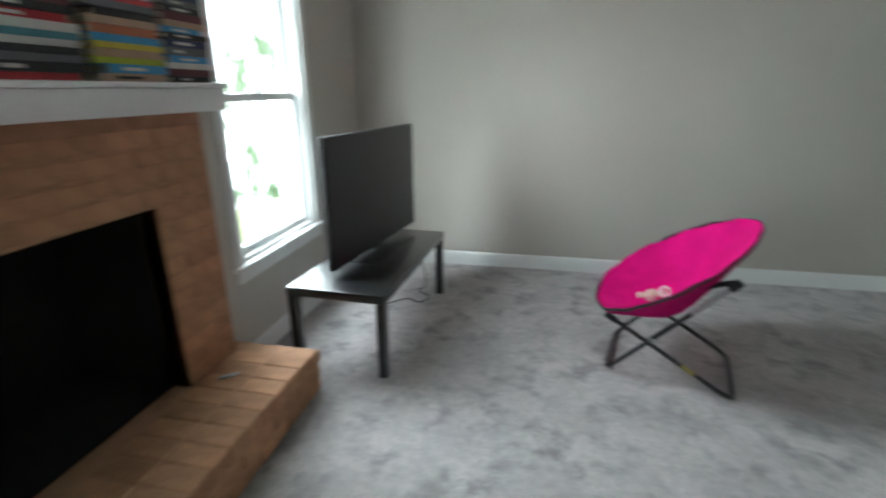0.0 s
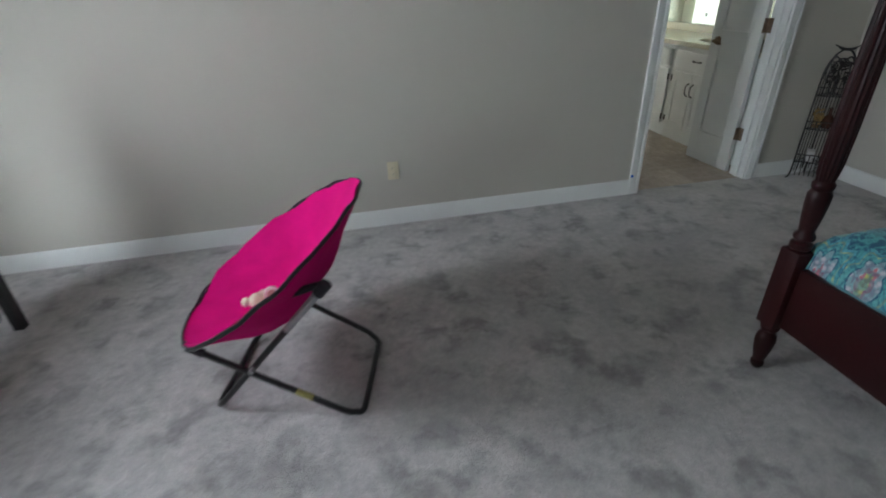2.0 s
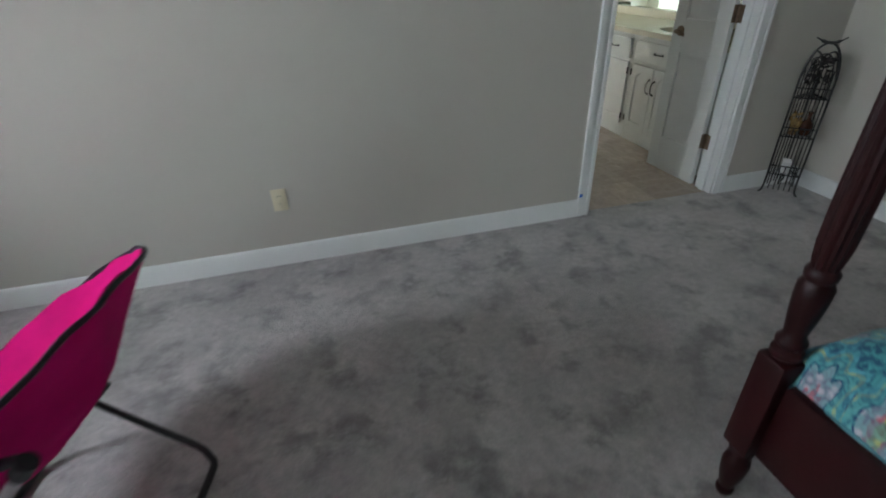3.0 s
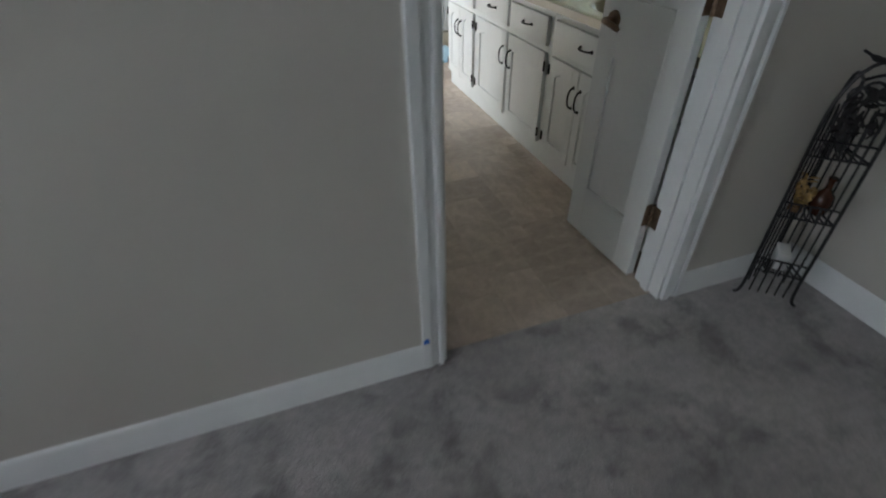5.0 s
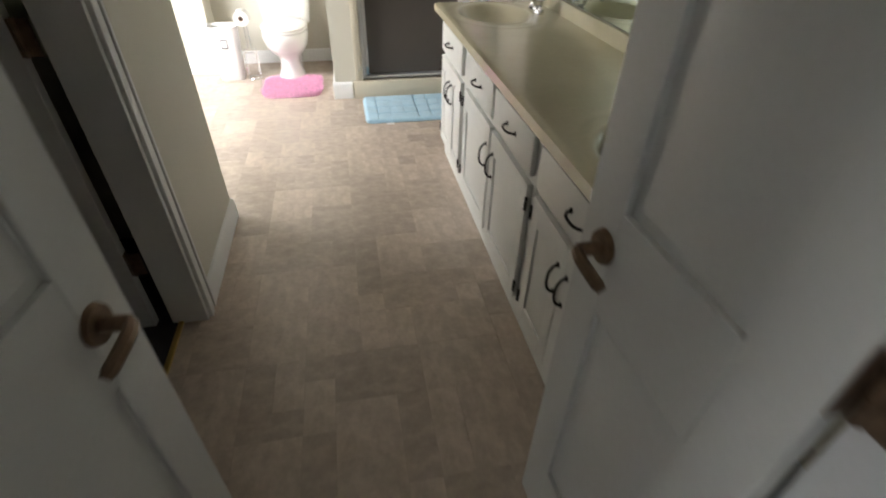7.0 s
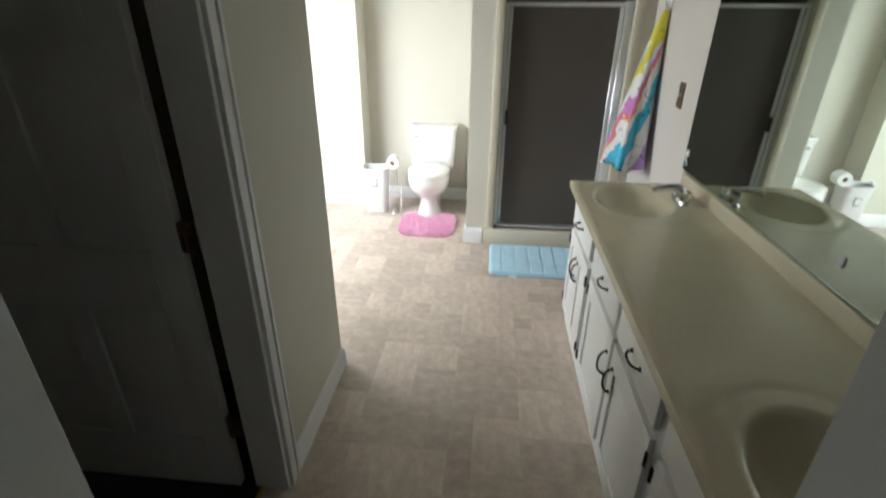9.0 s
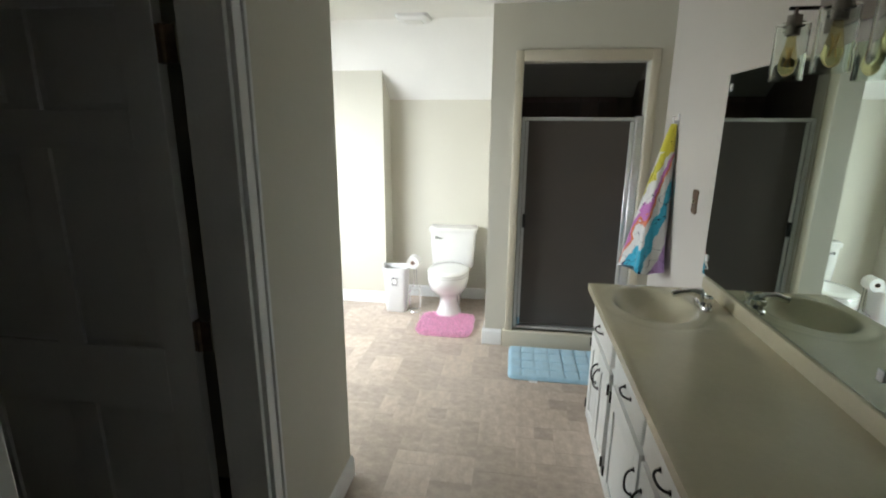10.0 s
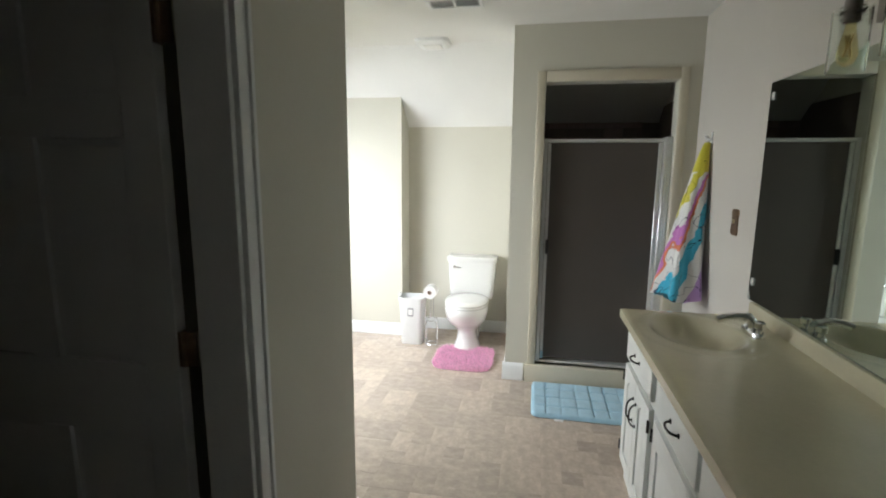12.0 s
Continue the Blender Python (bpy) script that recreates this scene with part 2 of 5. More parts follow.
angle = math_node("ARCTAN2", sep.outputs["Y"], sep.outputs["X"])
petal = math_node("COSINE", math_node("MULTIPLY", angle, 8.0), None)
reach_ = math_node("ADD", math_node("MULTIPLY", petal, 0.014), 0.088)
ratio = math_node("DIVIDE", leng.outputs["Value"], reach_)
cr = n_.new("ShaderNodeValToRGB")
cr.color_ramp.interpolation = "CONSTANT"
els = cr.color_ramp.elements
els[0].position, els[0].color = 0.0, (0.45, 0.42, 0.12, 1)
els[1].position, els[1].color = 0.14, (0.55, 0.13, 0.16, 1)
for p_, c_ in ((0.26, (0.50, 0.44, 0.50, 1)), (0.46, (0.015, 0.03, 0.12, 1)), (0.51, (0.12, 0.36, 0.36, 1)), (0.68, (0.36, 0.42, 0.22, 1)), (0.76, (0.10, 0.34, 0.42, 1)), (0.90, (0.02, 0.05, 0.16, 1)), (0.95, (1.0, 0.0, 1.0, 1))):
    e_ = els.new(p_)
    e_.color = c_
els[-1].color = (0.035, 0.24, 0.31, 1)
l_.new(ratio, cr.inputs[0])
g2 = n_.new("ShaderNodeMapRange")
g2.inputs["From Min"].default_value, g2.inputs["From Max"].default_value = 0.20, 0.50
g2.inputs["To Min"].default_value, g2.inputs["To Max"].default_value = 0.05, 0.7
l_.new(vor2.outputs["Distance"], g2.inputs["Value"])
swirl = n_.new("ShaderNodeTexNoise")
swirl.inputs["Scale"].default_value, swirl.inputs["Detail"].default_value, swirl.inputs["Distortion"].default_value = 40, 3, 1.8
l_.new(co.outputs["Object"], swirl.inputs["Vector"])
vein = n_.new("ShaderNodeValToRGB")
vein.color_ramp.elements[0].position, vein.color_ramp.elements[0].color = 0.42, (0.012, 0.085, 0.15, 1)
vein.color_ramp.elements[1].position, vein.color_ramp.elements[1].color = 0.60, (0.07, 0.29, 0.31, 1)
l_.new(swirl.outputs[0], vein.inputs[0])
mq = n_.new("ShaderNodeMix")
mq.data_type = "RGBA"
l_.new(g2.outputs[0], mq.inputs[0])
l_.new(cr.outputs[0], mq.inputs[6])
l_.new(vein.outputs[0], mq.inputs[7])
outside = math_node("GREATER_THAN", ratio, 0.95)
mo = n_.new("ShaderNodeMix")
mo.data_type = "RGBA"
l_.new(outside, mo.inputs[0])
l_.new(mq.outputs[2], mo.inputs[6])
l_.new(vein.outputs[0], mo.inputs[7])
l_.new(mo.outputs[2], b_.inputs["Base Color"])


# ---- mesh helpers ----
def box(bm, x0, x1, y0, y1, z0, z1, bevel=0.0, seg=2):
    m = Matrix.LocRotScale(((x0 + x1) / 2, (y0 + y1) / 2, (z0 + z1) / 2), None, (x1 - x0, y1 - y0, z1 - z0))
    vs = bmesh.ops.create_cube(bm, size=1, matrix=m)["verts"]
    if bevel:
        es = list({e for v in vs for e in v.link_edges})
        bmesh.ops.bevel(bm, geom=es, offset=bevel, segments=seg, profile=0.5, affect="EDGES")
    return bm


def cyl(bm, a, b, r0, r1=None, seg=16):
    a, b = Vector(a), Vector(b)
    d = b - a
    m = Matrix.Translation((a + b) / 2) @ d.to_track_quat("Z", "Y").to_matrix().to_4x4()
    bmesh.ops.create_cone(bm, cap_ends=True, segments=seg, radius1=r0, radius2=r0 if r1 is None else r1, depth=d.length, matrix=m)
    return bm


def tube(bm, pts, r, seg=8, closed=False):
    """A round tube along a line of points."""
    pts = [Vector(p) for p in pts]
    n = len(pts)
    rings, ref = [], None
    for i, p in enumerate(pts):
        t = (pts[(i + 1) % n] - pts[i - 1]) if closed else (pts[min(i + 1, n - 1)] - pts[max(i - 1, 0)])
        t.normalize()
        if ref is None:
            ref = t.orthogonal().normalized()
        ref = (ref - t * ref.dot(t)).normalized()
        s = t.cross(ref)
        rr = r[i] if isinstance(r, (list, tuple)) else r
        rings.append([bm.verts.new(p + rr * (math.cos(a) * ref + math.sin(a) * s)) for a in (2 * math.pi * k / seg for k in range(seg))])
    for i in range(n if closed else n - 1):
        a, b = rings[i], rings[(i + 1) % n]
        off = 0
        if closed and i == n - 1:
            off = min(range(seg), key=lambda k: (a[0].co - b[k].co).length)
        for k in range(seg):
            bm.faces.new((a[k], a[(k + 1) % seg], b[(k + 1 + off) % seg], b[(k + off) % seg]))
    if not closed:
        bm.faces.new(rings[0][::-1])
        bm.faces.new(rings[-1])
    return bm


def smooth_line(pts, steps=6, closed=False):
    """Catmull-Rom through the points."""
    pts = [Vector(p) for p in pts]
    n, out = len(pts), []
    for i in range(n if closed else n - 1):
        p1, p2 = pts[i], pts[(i + 1) % n]
        p0 = pts[i - 1] if closed or i else p1
        p3 = pts[(i + 2) % n] if closed or i + 2 < n else p2
        for s in range(steps):
            t = s / steps
            out.append(0.5 * (2 * p1 + (p2 - p0) * t + (2 * p0 - 5 * p1 + 4 * p2 - p3) * t * t + (3 * p1 - p0 - 3 * p2 + p3) * t ** 3))
    if not closed:
        out.append(pts[-1])
    return out


def loft(bm, rings, cap0=True, cap1=True):
    """Skin over rings of points, all of the same count."""
    vr = [[bm.verts.new(p) for p in ring] for ring in rings]
    k = len(vr[0])
    for a, b in zip(vr, vr[1:]):
        for i in range(k):
            bm.faces.new((a[i], a[(i + 1) % k], b[(i + 1) % k], b[i]))
    if cap0:
        bm.faces.new(vr[0][::-1])
    if cap1:
        bm.faces.new(vr[-1])
    return bm


def ring(cx, cy, z, rx, ry, n=32, power=2.0):
    """A superellipse: power 2 is round, larger is squarer."""
    out = []
    for i in range(n):
        a = 2 * math.pi * i / n
        c, s = math.cos(a), math.sin(a)
        out.append((cx + rx * math.copysign(abs(c) ** (2 / power), c), cy + ry * math.copysign(abs(s) ** (2 / power), s), z))
    return out


def lathe(bm, x, y, profile, seg=20, flutes=0, depth=0.0):
    n = seg
    rings = []
    for z, r in profile:
        rings.append([(x + (r * (1 - (depth if flutes and k % 2 else 0))) * math.cos(2 * math.pi * k / n), y + (r * (1 - (depth if flutes and k % 2 else 0))) * math.sin(2 * math.pi * k / n), z) for k in range(n)])
    return loft(bm, rings)


def prism(bm, outline, axis, a, b):
    """An outline of (u, v) pushed along an axis from a to b. axis x: u=y, v=z; y: u=x, v=z; z: u=x, v=y."""
    def at(u, v, w):
        return {"x": (w, u, v), "y": (u, w, v), "z": (u, v, w)}[axis]
    lo = [bm.verts.new(at(u, v, a)) for u, v in outline]
    hi = [bm.verts.new(at(u, v, b)) for u, v in outline]
    k = len(outline)
    for i in range(k):
        bm.faces.new((lo[i], lo[(i + 1) % k], hi[(i + 1) % k], hi[i]))
    bm.faces.new(lo[::-1])
    bm.faces.new(hi)
    bmesh.ops.recalc_face_normals(bm, faces=bm.faces)
    return bm


def mesh_of(name, bm, mat, smooth=None):
    bmesh.ops.recalc_face_normals(bm, faces=bm.faces)
    me = bpy.data.meshes.new(name)
    bm.to_mesh(me)
    bm.free()
    me.materials.append(mat)
    if smooth is not None:
        me.polygons.foreach_set("use_smooth", [True] * len(me.polygons))
        me.set_sharp_from_angle(angle=radians(smooth))
    return me


def part(name, bm, mat, parent, label="", smooth=40):
    ob = new(name, mesh_of(name, bm, mat, smooth))
    ob.parent = parent
    if label:
        ob["label"] = label
    return ob


def thing(name, label, category, at=(0, 0, 0), turn=0, group="", kind=""):
    ob = new(name)
    ob.empty_display_size = 0.1
    ob.matrix_basis = pose(*at, 0, 0, turn)
    return tagged(ob, label, category, group, kind)


def solid(name, bm, mat, label="", category="", kind="structure", smooth=40):
    return tagged(new(name, mesh_of(name, bm, mat, smooth)), label, category, "", kind)


def B():
    return bmesh.new()


def wall(name, axis, a, b, u0, u1, z0, z1, holes, mat, label):
    """A wall across `axis` from a to b thick, from u0 to u1 along, with holes (u0, u1, z0, z1) through it."""
    bm = B()
    def put(p, q, r, s):
        if q - p > 1e-6 and s - r > 1e-6:
            box(bm, a, b, p, q, r, s) if axis == "x" else box(bm, p, q, a, b, r, s)
    at = u0
    for h0, h1, k0, k1 in sorted(holes):
        put(at, h0, z0, z1)
        put(h0, h1, z0, k0)
        put(h0, h1, k1, z1)
        at = h1
    put(at, u1, z0, z1)
    return solid(name, bm, mat, label, "wall")


def baseboard(name, axis, face, out, u0, u1, height=0.108, cap=True):
    """Moulded skirting on a wall face; out is +1 or -1 along the axis."""
    t = 0.015
    prof = [(0, 0), (t, 0), (t, height - 0.03), (t * 0.75, height - 0.022), (t * 0.7, height - 0.012), (t * 0.35, height - 0.004), (0, height)]
    bm = B()
    prism(bm, [(face + out * p, z) for p, z in prof], "y" if axis == "x" else "x", u0, u1)
    return solid(name, bm, M_TRIM, "white painted moulded baseboard along the wall", "baseboard")


def casing(name, axis, face, out, edges, label="white painted door casing with moulded edges"):
    """Flat moulded strips on a wall face: each (u0, u1, z0, z1)."""
    ob = thing(name, label, "trim", kind="structure")
    for u0, u1, z0, z1 in edges:
        bm = B()
        lo, hi = sorted((face, face + out * 0.018))
        lo2, hi2 = sorted((face, face + out * 0.011))
        v = (z1 - z0) > (u1 - u0)
        w = (u1 - u0) if v else (z1 - z0)
        for s0, s1, p, q in ((0, 0.45, lo, hi), (0.45, 0.78, lo2, hi2), (0.78, 1.0, lo, hi)):
            c = (u0 + s0 * w, u0 + s1 * w, z0, z1) if v else (u0, u1, z0 + s0 * w, z0 + s1 * w)
            if axis == "x":
                box(bm, p, q, c[0], c[1], c[2], c[3], 0.002, 1)
            else:
                box(bm, c[0], c[1], p, q, c[2], c[3], 0.002, 1)
        part("casing_board", bm, M_TRIM, ob)
    return ob


# ---- structure: bedroom ----
DL, DR, DH = 3.225, 4.125, 2.05      # double doorway to the bathroom
WY0, WY1, WZ0, WZ1 = 2.31, 3.10, 0.53, 2.10
BY0, BY1 = -0.40, 0.40
solid("ground", box(B(), -200, 200, -200, 200, -0.6, -0.5), M_GRASS, "green lawn outside the house", "ground")
solid("floor", box(B(), WX - 0.14, EX + 0.14, -2.14, NY + 0.035, -0.1, 0.0), M_CARPET, "grey cut-pile carpet with brushed patches and foot marks", "floor")
wall("wall_west", "x", WX - 0.14, WX, -2.14, NY, 0, CEIL, [(WY0, WY1, WZ0, WZ1), (0.83, 1.785, 0.16, 1.005), (BY0, BY1, WZ0, WZ1)], M_WALL, "greige painted bedroom wall with a window")
wall("wall_north", "y", NY, NY + 0.13, WX - 0.14, EX, 0, CEIL, [(DL, DR, 0, DH)], M_WALL, "greige painted bedroom wall with a double doorway")
wall("wall_east", "x", EX, EX + 0.14, -2.14, 8.9, 0, CEIL, [], M_WALL, "greige painted wall shared by bedroom and bathroom")
wall("wall_south", "y", -2.14, -2.0, WX, EX, 0, CEIL, [], M_WALL, "plain greige painted bedroom wall")
solid("ceiling", box(B(), WX - 0.14, EX + 0.14, -2.14, 4.1, CEIL, CEIL + 0.1), M_CEIL, "white painted bedroom ceiling", "ceiling")
baseboard("baseboard_north", "y", NY, -1, WX, DL - 0.072)
baseboard("baseboard_north_east", "y", NY, -1, DR + 0.072, EX)
baseboard("baseboard_east", "x", EX, -1, -2.0, NY)
baseboard("baseboard_west", "x", WX, 1, 2.136, NY - 0.015)
casing("door_casing", "y", NY, -1, [(DL - 0.072, DL, 0, DH + 0.06), (DR, DR + 0.072, 0, DH + 0.06), (DL, DR, DH, DH + 0.06)])
casing("door_casing_bath", "y", NY + 0.13, 1, [(DL - 0.06, DL, 0, DH + 0.06), (DR, DR + 0.06, 0, DH + 0.06), (DL, DR, DH, DH + 0.06)])
bm = box(B(), DL, DL + 0.014, NY - 0.004, NY + 0.134, 0, DH, 0.002, 1)
box(bm, DR - 0.014, DR, NY - 0.004, NY + 0.134, 0, DH, 0.002, 1)
box(bm, DL + 0.014, DR - 0.014, NY - 0.004, NY + 0.134, DH - 0.014, DH, 0.002, 1)
box(bm, DL + 0.014, DL + 0.026, NY + 0.045, NY + 0.085, 0, DH - 0.014, 0.002, 1)
box(bm, DR - 0.026, DR - 0.014, NY + 0.045, NY + 0.085, 0, DH - 0.014, 0.002, 1)
solid("door_jamb", bm, M_TRIM, "white painted door jamb with stop", "trim")
tagged(solid("painters_tape", box(B(), DL - 0.070, DL - 0.052, NY - 0.021, NY - 0.018, 0.128, 0.146), M_TAPE), "scrap of blue painter's tape on the door casing", "tape", "", "thing")


def window(name, y0, y1, z0, z1, x, label):
    """Double-hung sash in the west wall."""
    w = thing(name, label, "window", kind="structure")
    def frame_of(nm, a, b, c, d, s, p, q):
        bm = B()
        box(bm, p, q, a, a + s, c, d, 0.003, 1)
        box(bm, p, q, b - s, b, c, d, 0.003, 1)
        box(bm, p, q, a + s, b - s, c, c + s, 0.003, 1)
        box(bm, p, q, a + s, b - s, d - s, d, 0.003, 1)
        return part(nm, bm, M_TRIM, w)
    frame_of("window_frame", y0, y1, z0, z1, 0.025, x - 0.13, x - 0.004)
    zm = (z0 + z1) / 2
    up = frame_of("upper_sash", y0 + 0.026, y1 - 0.026, zm - 0.015, z1 - 0.026, 0.035, x - 0.115, x - 0.08)
    lo = frame_of("lower_sash", y0 + 0.026, y1 - 0.026, z0 + 0.026, zm + 0.02, 0.038, x - 0.075, x - 0.04)
    for s, a, b, px in ((up, zm + 0.02, z1 - 0.061, x - 0.098), (lo, z0 + 0.064, zm - 0.018, x - 0.058)):
        g = part("pane", box(B(), px - 0.002, px + 0.002, y0 + 0.06, y1 - 0.06, a, b), M_GLASS, s)
        g.visible_shadow = False
    part("sash_lock", box(B(), x - 0.085, x - 0.05, (y0 + y1) / 2 - 0.03, (y0 + y1) / 2 + 0.03, zm + 0.02, zm + 0.035, 0.004), M_TRIM, w)
    part("window_sill", box(B(), x - 0.04, x + 0.035, y0 - 0.075, y1 + 0.075, z0 - 0.022, z0 + 0.006, 0.006), M_TRIM, w)
    part("apron", box(B(), x, x + 0.014, y0 - 0.055, y1 + 0.055, z0 - 0.085, z0 - 0.024, 0.003), M_TRIM, w)
    bm = B()
    for a, b, c, d in ((y0 - 0.06, y0, z0 + 0.006, z1 + 0.06), (y1, y1 + 0.06, z0 + 0.006, z1 + 0.06), (y0, y1, z1, z1 + 0.06)):
        box(bm, x, x + 0.016, a, b, c, d, 0.003, 1)
    part("window_casing", bm, M_TRIM, w)
    return w


window("window_1", WY0, WY1, WZ0, WZ1, WX, "white double-hung window with bright daylight and trees outside")
# second window is never in view; added to let in more daylight
window("window_2", BY0, BY1, WZ0, WZ1, WX, "unseen white double-hung window added beside the fireplace for daylight")

# ---- structure: bathroom, closet, shower ----
LX = 3.06            # left wall of the vanity passage
LY = 6.10            # where that wall ends
SY = 7.697           # shower front wall
BY = 8.702           # wall behind the toilet
BOXY, BOXX = 8.446, 2.612
solid("floor_bathroom", box(B(), 1.3, EX, NY + 0.035, 8.9, -0.1, -0.0025), M_SEAM, "tan stone-look vinyl flooring in a modular tile pattern", "floor")
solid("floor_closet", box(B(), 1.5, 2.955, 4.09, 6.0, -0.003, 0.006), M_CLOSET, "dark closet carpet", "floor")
solid("threshold_strip", box(B(), 2.955, 2.975, 4.545, 5.39, -0.003, 0.011, 0.003), M_BRASS, "thin brass threshold strip at the closet doorway", "trim")
CY0, CY1 = 4.54, 5.395
wall("wall_closet_passage", "x", LX - 0.12, LX, NY + 0.13, LY - 0.11, 0, CEIL, [(CY0, CY1, 0, DH)], M_WALL_B, "pale greige bathroom wall with the closet doorway")
wall("wall_closet_north", "y", LY - 0.11, LY, 1.33, LX, 0, CEIL, [], M_WALL_B, "pale greige painted bathroom wall")
bm = B()
prism(bm, [(LY, 2.11), (LY + 0.19, CEIL), (LY, CEIL)], "x", LX - 0.12, LX)
solid("wall_bracket", bm, M_WALL_B, "sloped corner where the passage wall meets the ceiling", "wall")
wall("wall_closet_west", "x", 1.4, 1.5, NY + 0.13, LY - 0.11, 0, CEIL, [], M_WALL_B, "plain closet wall")
wall("wall_bath_west", "x", 1.33, 1.43, LY, 8.9, 0, CEIL, [(6.38, 7.72, 0.80, 2.1)], M_WALL_B, "bathroom wall with a window")
wall("wall_bath_north", "y", BY, BY + 0.1, BOXX, EX, 0, 2.1, [], M_WALL_B, "pale greige wall behind the toilet")
wall("wall_bump", "y", BOXY, BY + 0.1, 1.43, BOXX, 0, 2.18, [], M_WALL_B, "pale greige boxed-out wall beside the toilet")
wall("wall_shower_side", "x", 3.595, 3.70, SY + 0.11, BY, 0, CEIL, [], M_WALL_B, "narrow wall between toilet and shower")
SX0, SX1, SZ0, SZ1 = 3.81, 4.63, 0.13, 2.075
wall("wall_shower_front", "y", SY, SY + 0.11, 3.595, EX, 0, CEIL, [(SX0, SX1, SZ0, SZ1)], M_WALL_B, "greige wall with the shower opening")
solid("ceiling_bathroom", box(B(), 1.33, EX, NY + 0.14, 8.08, CEIL, CEIL + 0.1), M_CEIL, "white textured bathroom ceiling", "ceiling")
bm = B()
prism(bm, [(8.08, CEIL), (8.9, CEIL - 0.73), (8.9, CEIL - 0.60), (8.08, CEIL + 0.1)], "x", 1.33, EX)
solid("ceiling_slope", bm, M_CEIL, "white sloped ceiling under the roof", "ceiling")
baseboard("baseboard_passage", "x", LX, 1, CY1 + 0.075, LY + 0.015)
baseboard("baseboard_closet_north", "y", LY, 1, 1.43, LX)
baseboard("baseboard_toilet", "y", BY, -1, BOXX, 3.595)
baseboard("baseboard_bump", "y", BOXY, -1, 1.43, BOXX)
baseboard("baseboard_bump_side", "x", BOXX, 1, BOXY - 0.015, BY)
baseboard("baseboard_column_side", "x", 3.595, -1, SY - 0.015, BY)
bm = B()
prism(bm, [(SY - p, z) for p, z in ((0, 0), (0.018, 0), (0.018, 0.10), (0.012, 0.115), (0, 0.125))], "x", 3.577, 3.725)
solid("baseboard_column", bm, M_TRIM, "white baseboard block at the foot of the shower column", "baseboard")
# shower: curb, trim and tiled inside
solid("shower_curb", box(B(), 3.735, EX, SY - 0.035, SY + 0.16, -0.004, SZ0, 0.006), M_CURB, "cream shower curb", "curb")
bm = B()
for a, b, c, d in ((SX0 - 0.055, SX0, SZ0, SZ1 + 0.07), (SX1, SX1 + 0.055, SZ0, SZ1 + 0.07), (SX0, SX1, SZ1, SZ1 + 0.07)):
    box(bm, a, b, SY - 0.022, SY, c, d, 0.006)
solid("shower_trim", bm, M_CURB, "cream wood casing round the shower opening", "trim")
bm = box(B(), 3.70, EX, SY + 0.16, BY, -0.004, 0.05)
solid("shower_pan", bm, M_GROUT, "dark shower floor", "shower floor")
bm = box(B(), 3.70, EX, BY - 0.02, BY - 0.004, 0.05, 2.02)
box(bm, 3.70, 3.712, SY + 0.112, BY - 0.02, 0.05, 2.02)
box(bm, EX - 0.012, EX, SY + 0.112, BY - 0.02, 0.05, 2.02)
solid("shower_wall_backing", bm, M_GROUT, "dark grout behind the shower tiles", "wall")

# closet doorway trim
casing("closet_casing", "x", LX, 1, [(CY1, CY1 + 0.07, 0, DH + 0.06), (CY0 - 0.07, CY0, 0, DH + 0.06), (CY0, CY1, DH, DH + 0.06)])
bm = box(B(), LX - 0.125, LX + 0.004, CY1 - 0.018, CY1, 0, DH, 0.002, 1)
box(bm, LX - 0.125, LX + 0.004, CY0, CY0 + 0.018, 0, DH, 0.002, 1)
box(bm, LX - 0.125, LX + 0.004, CY0 + 0.018, CY1 - 0.018, DH - 0.018, DH, 0.002, 1)
solid("closet_jamb", bm, M_TRIM, "white painted closet door jamb", "trim")


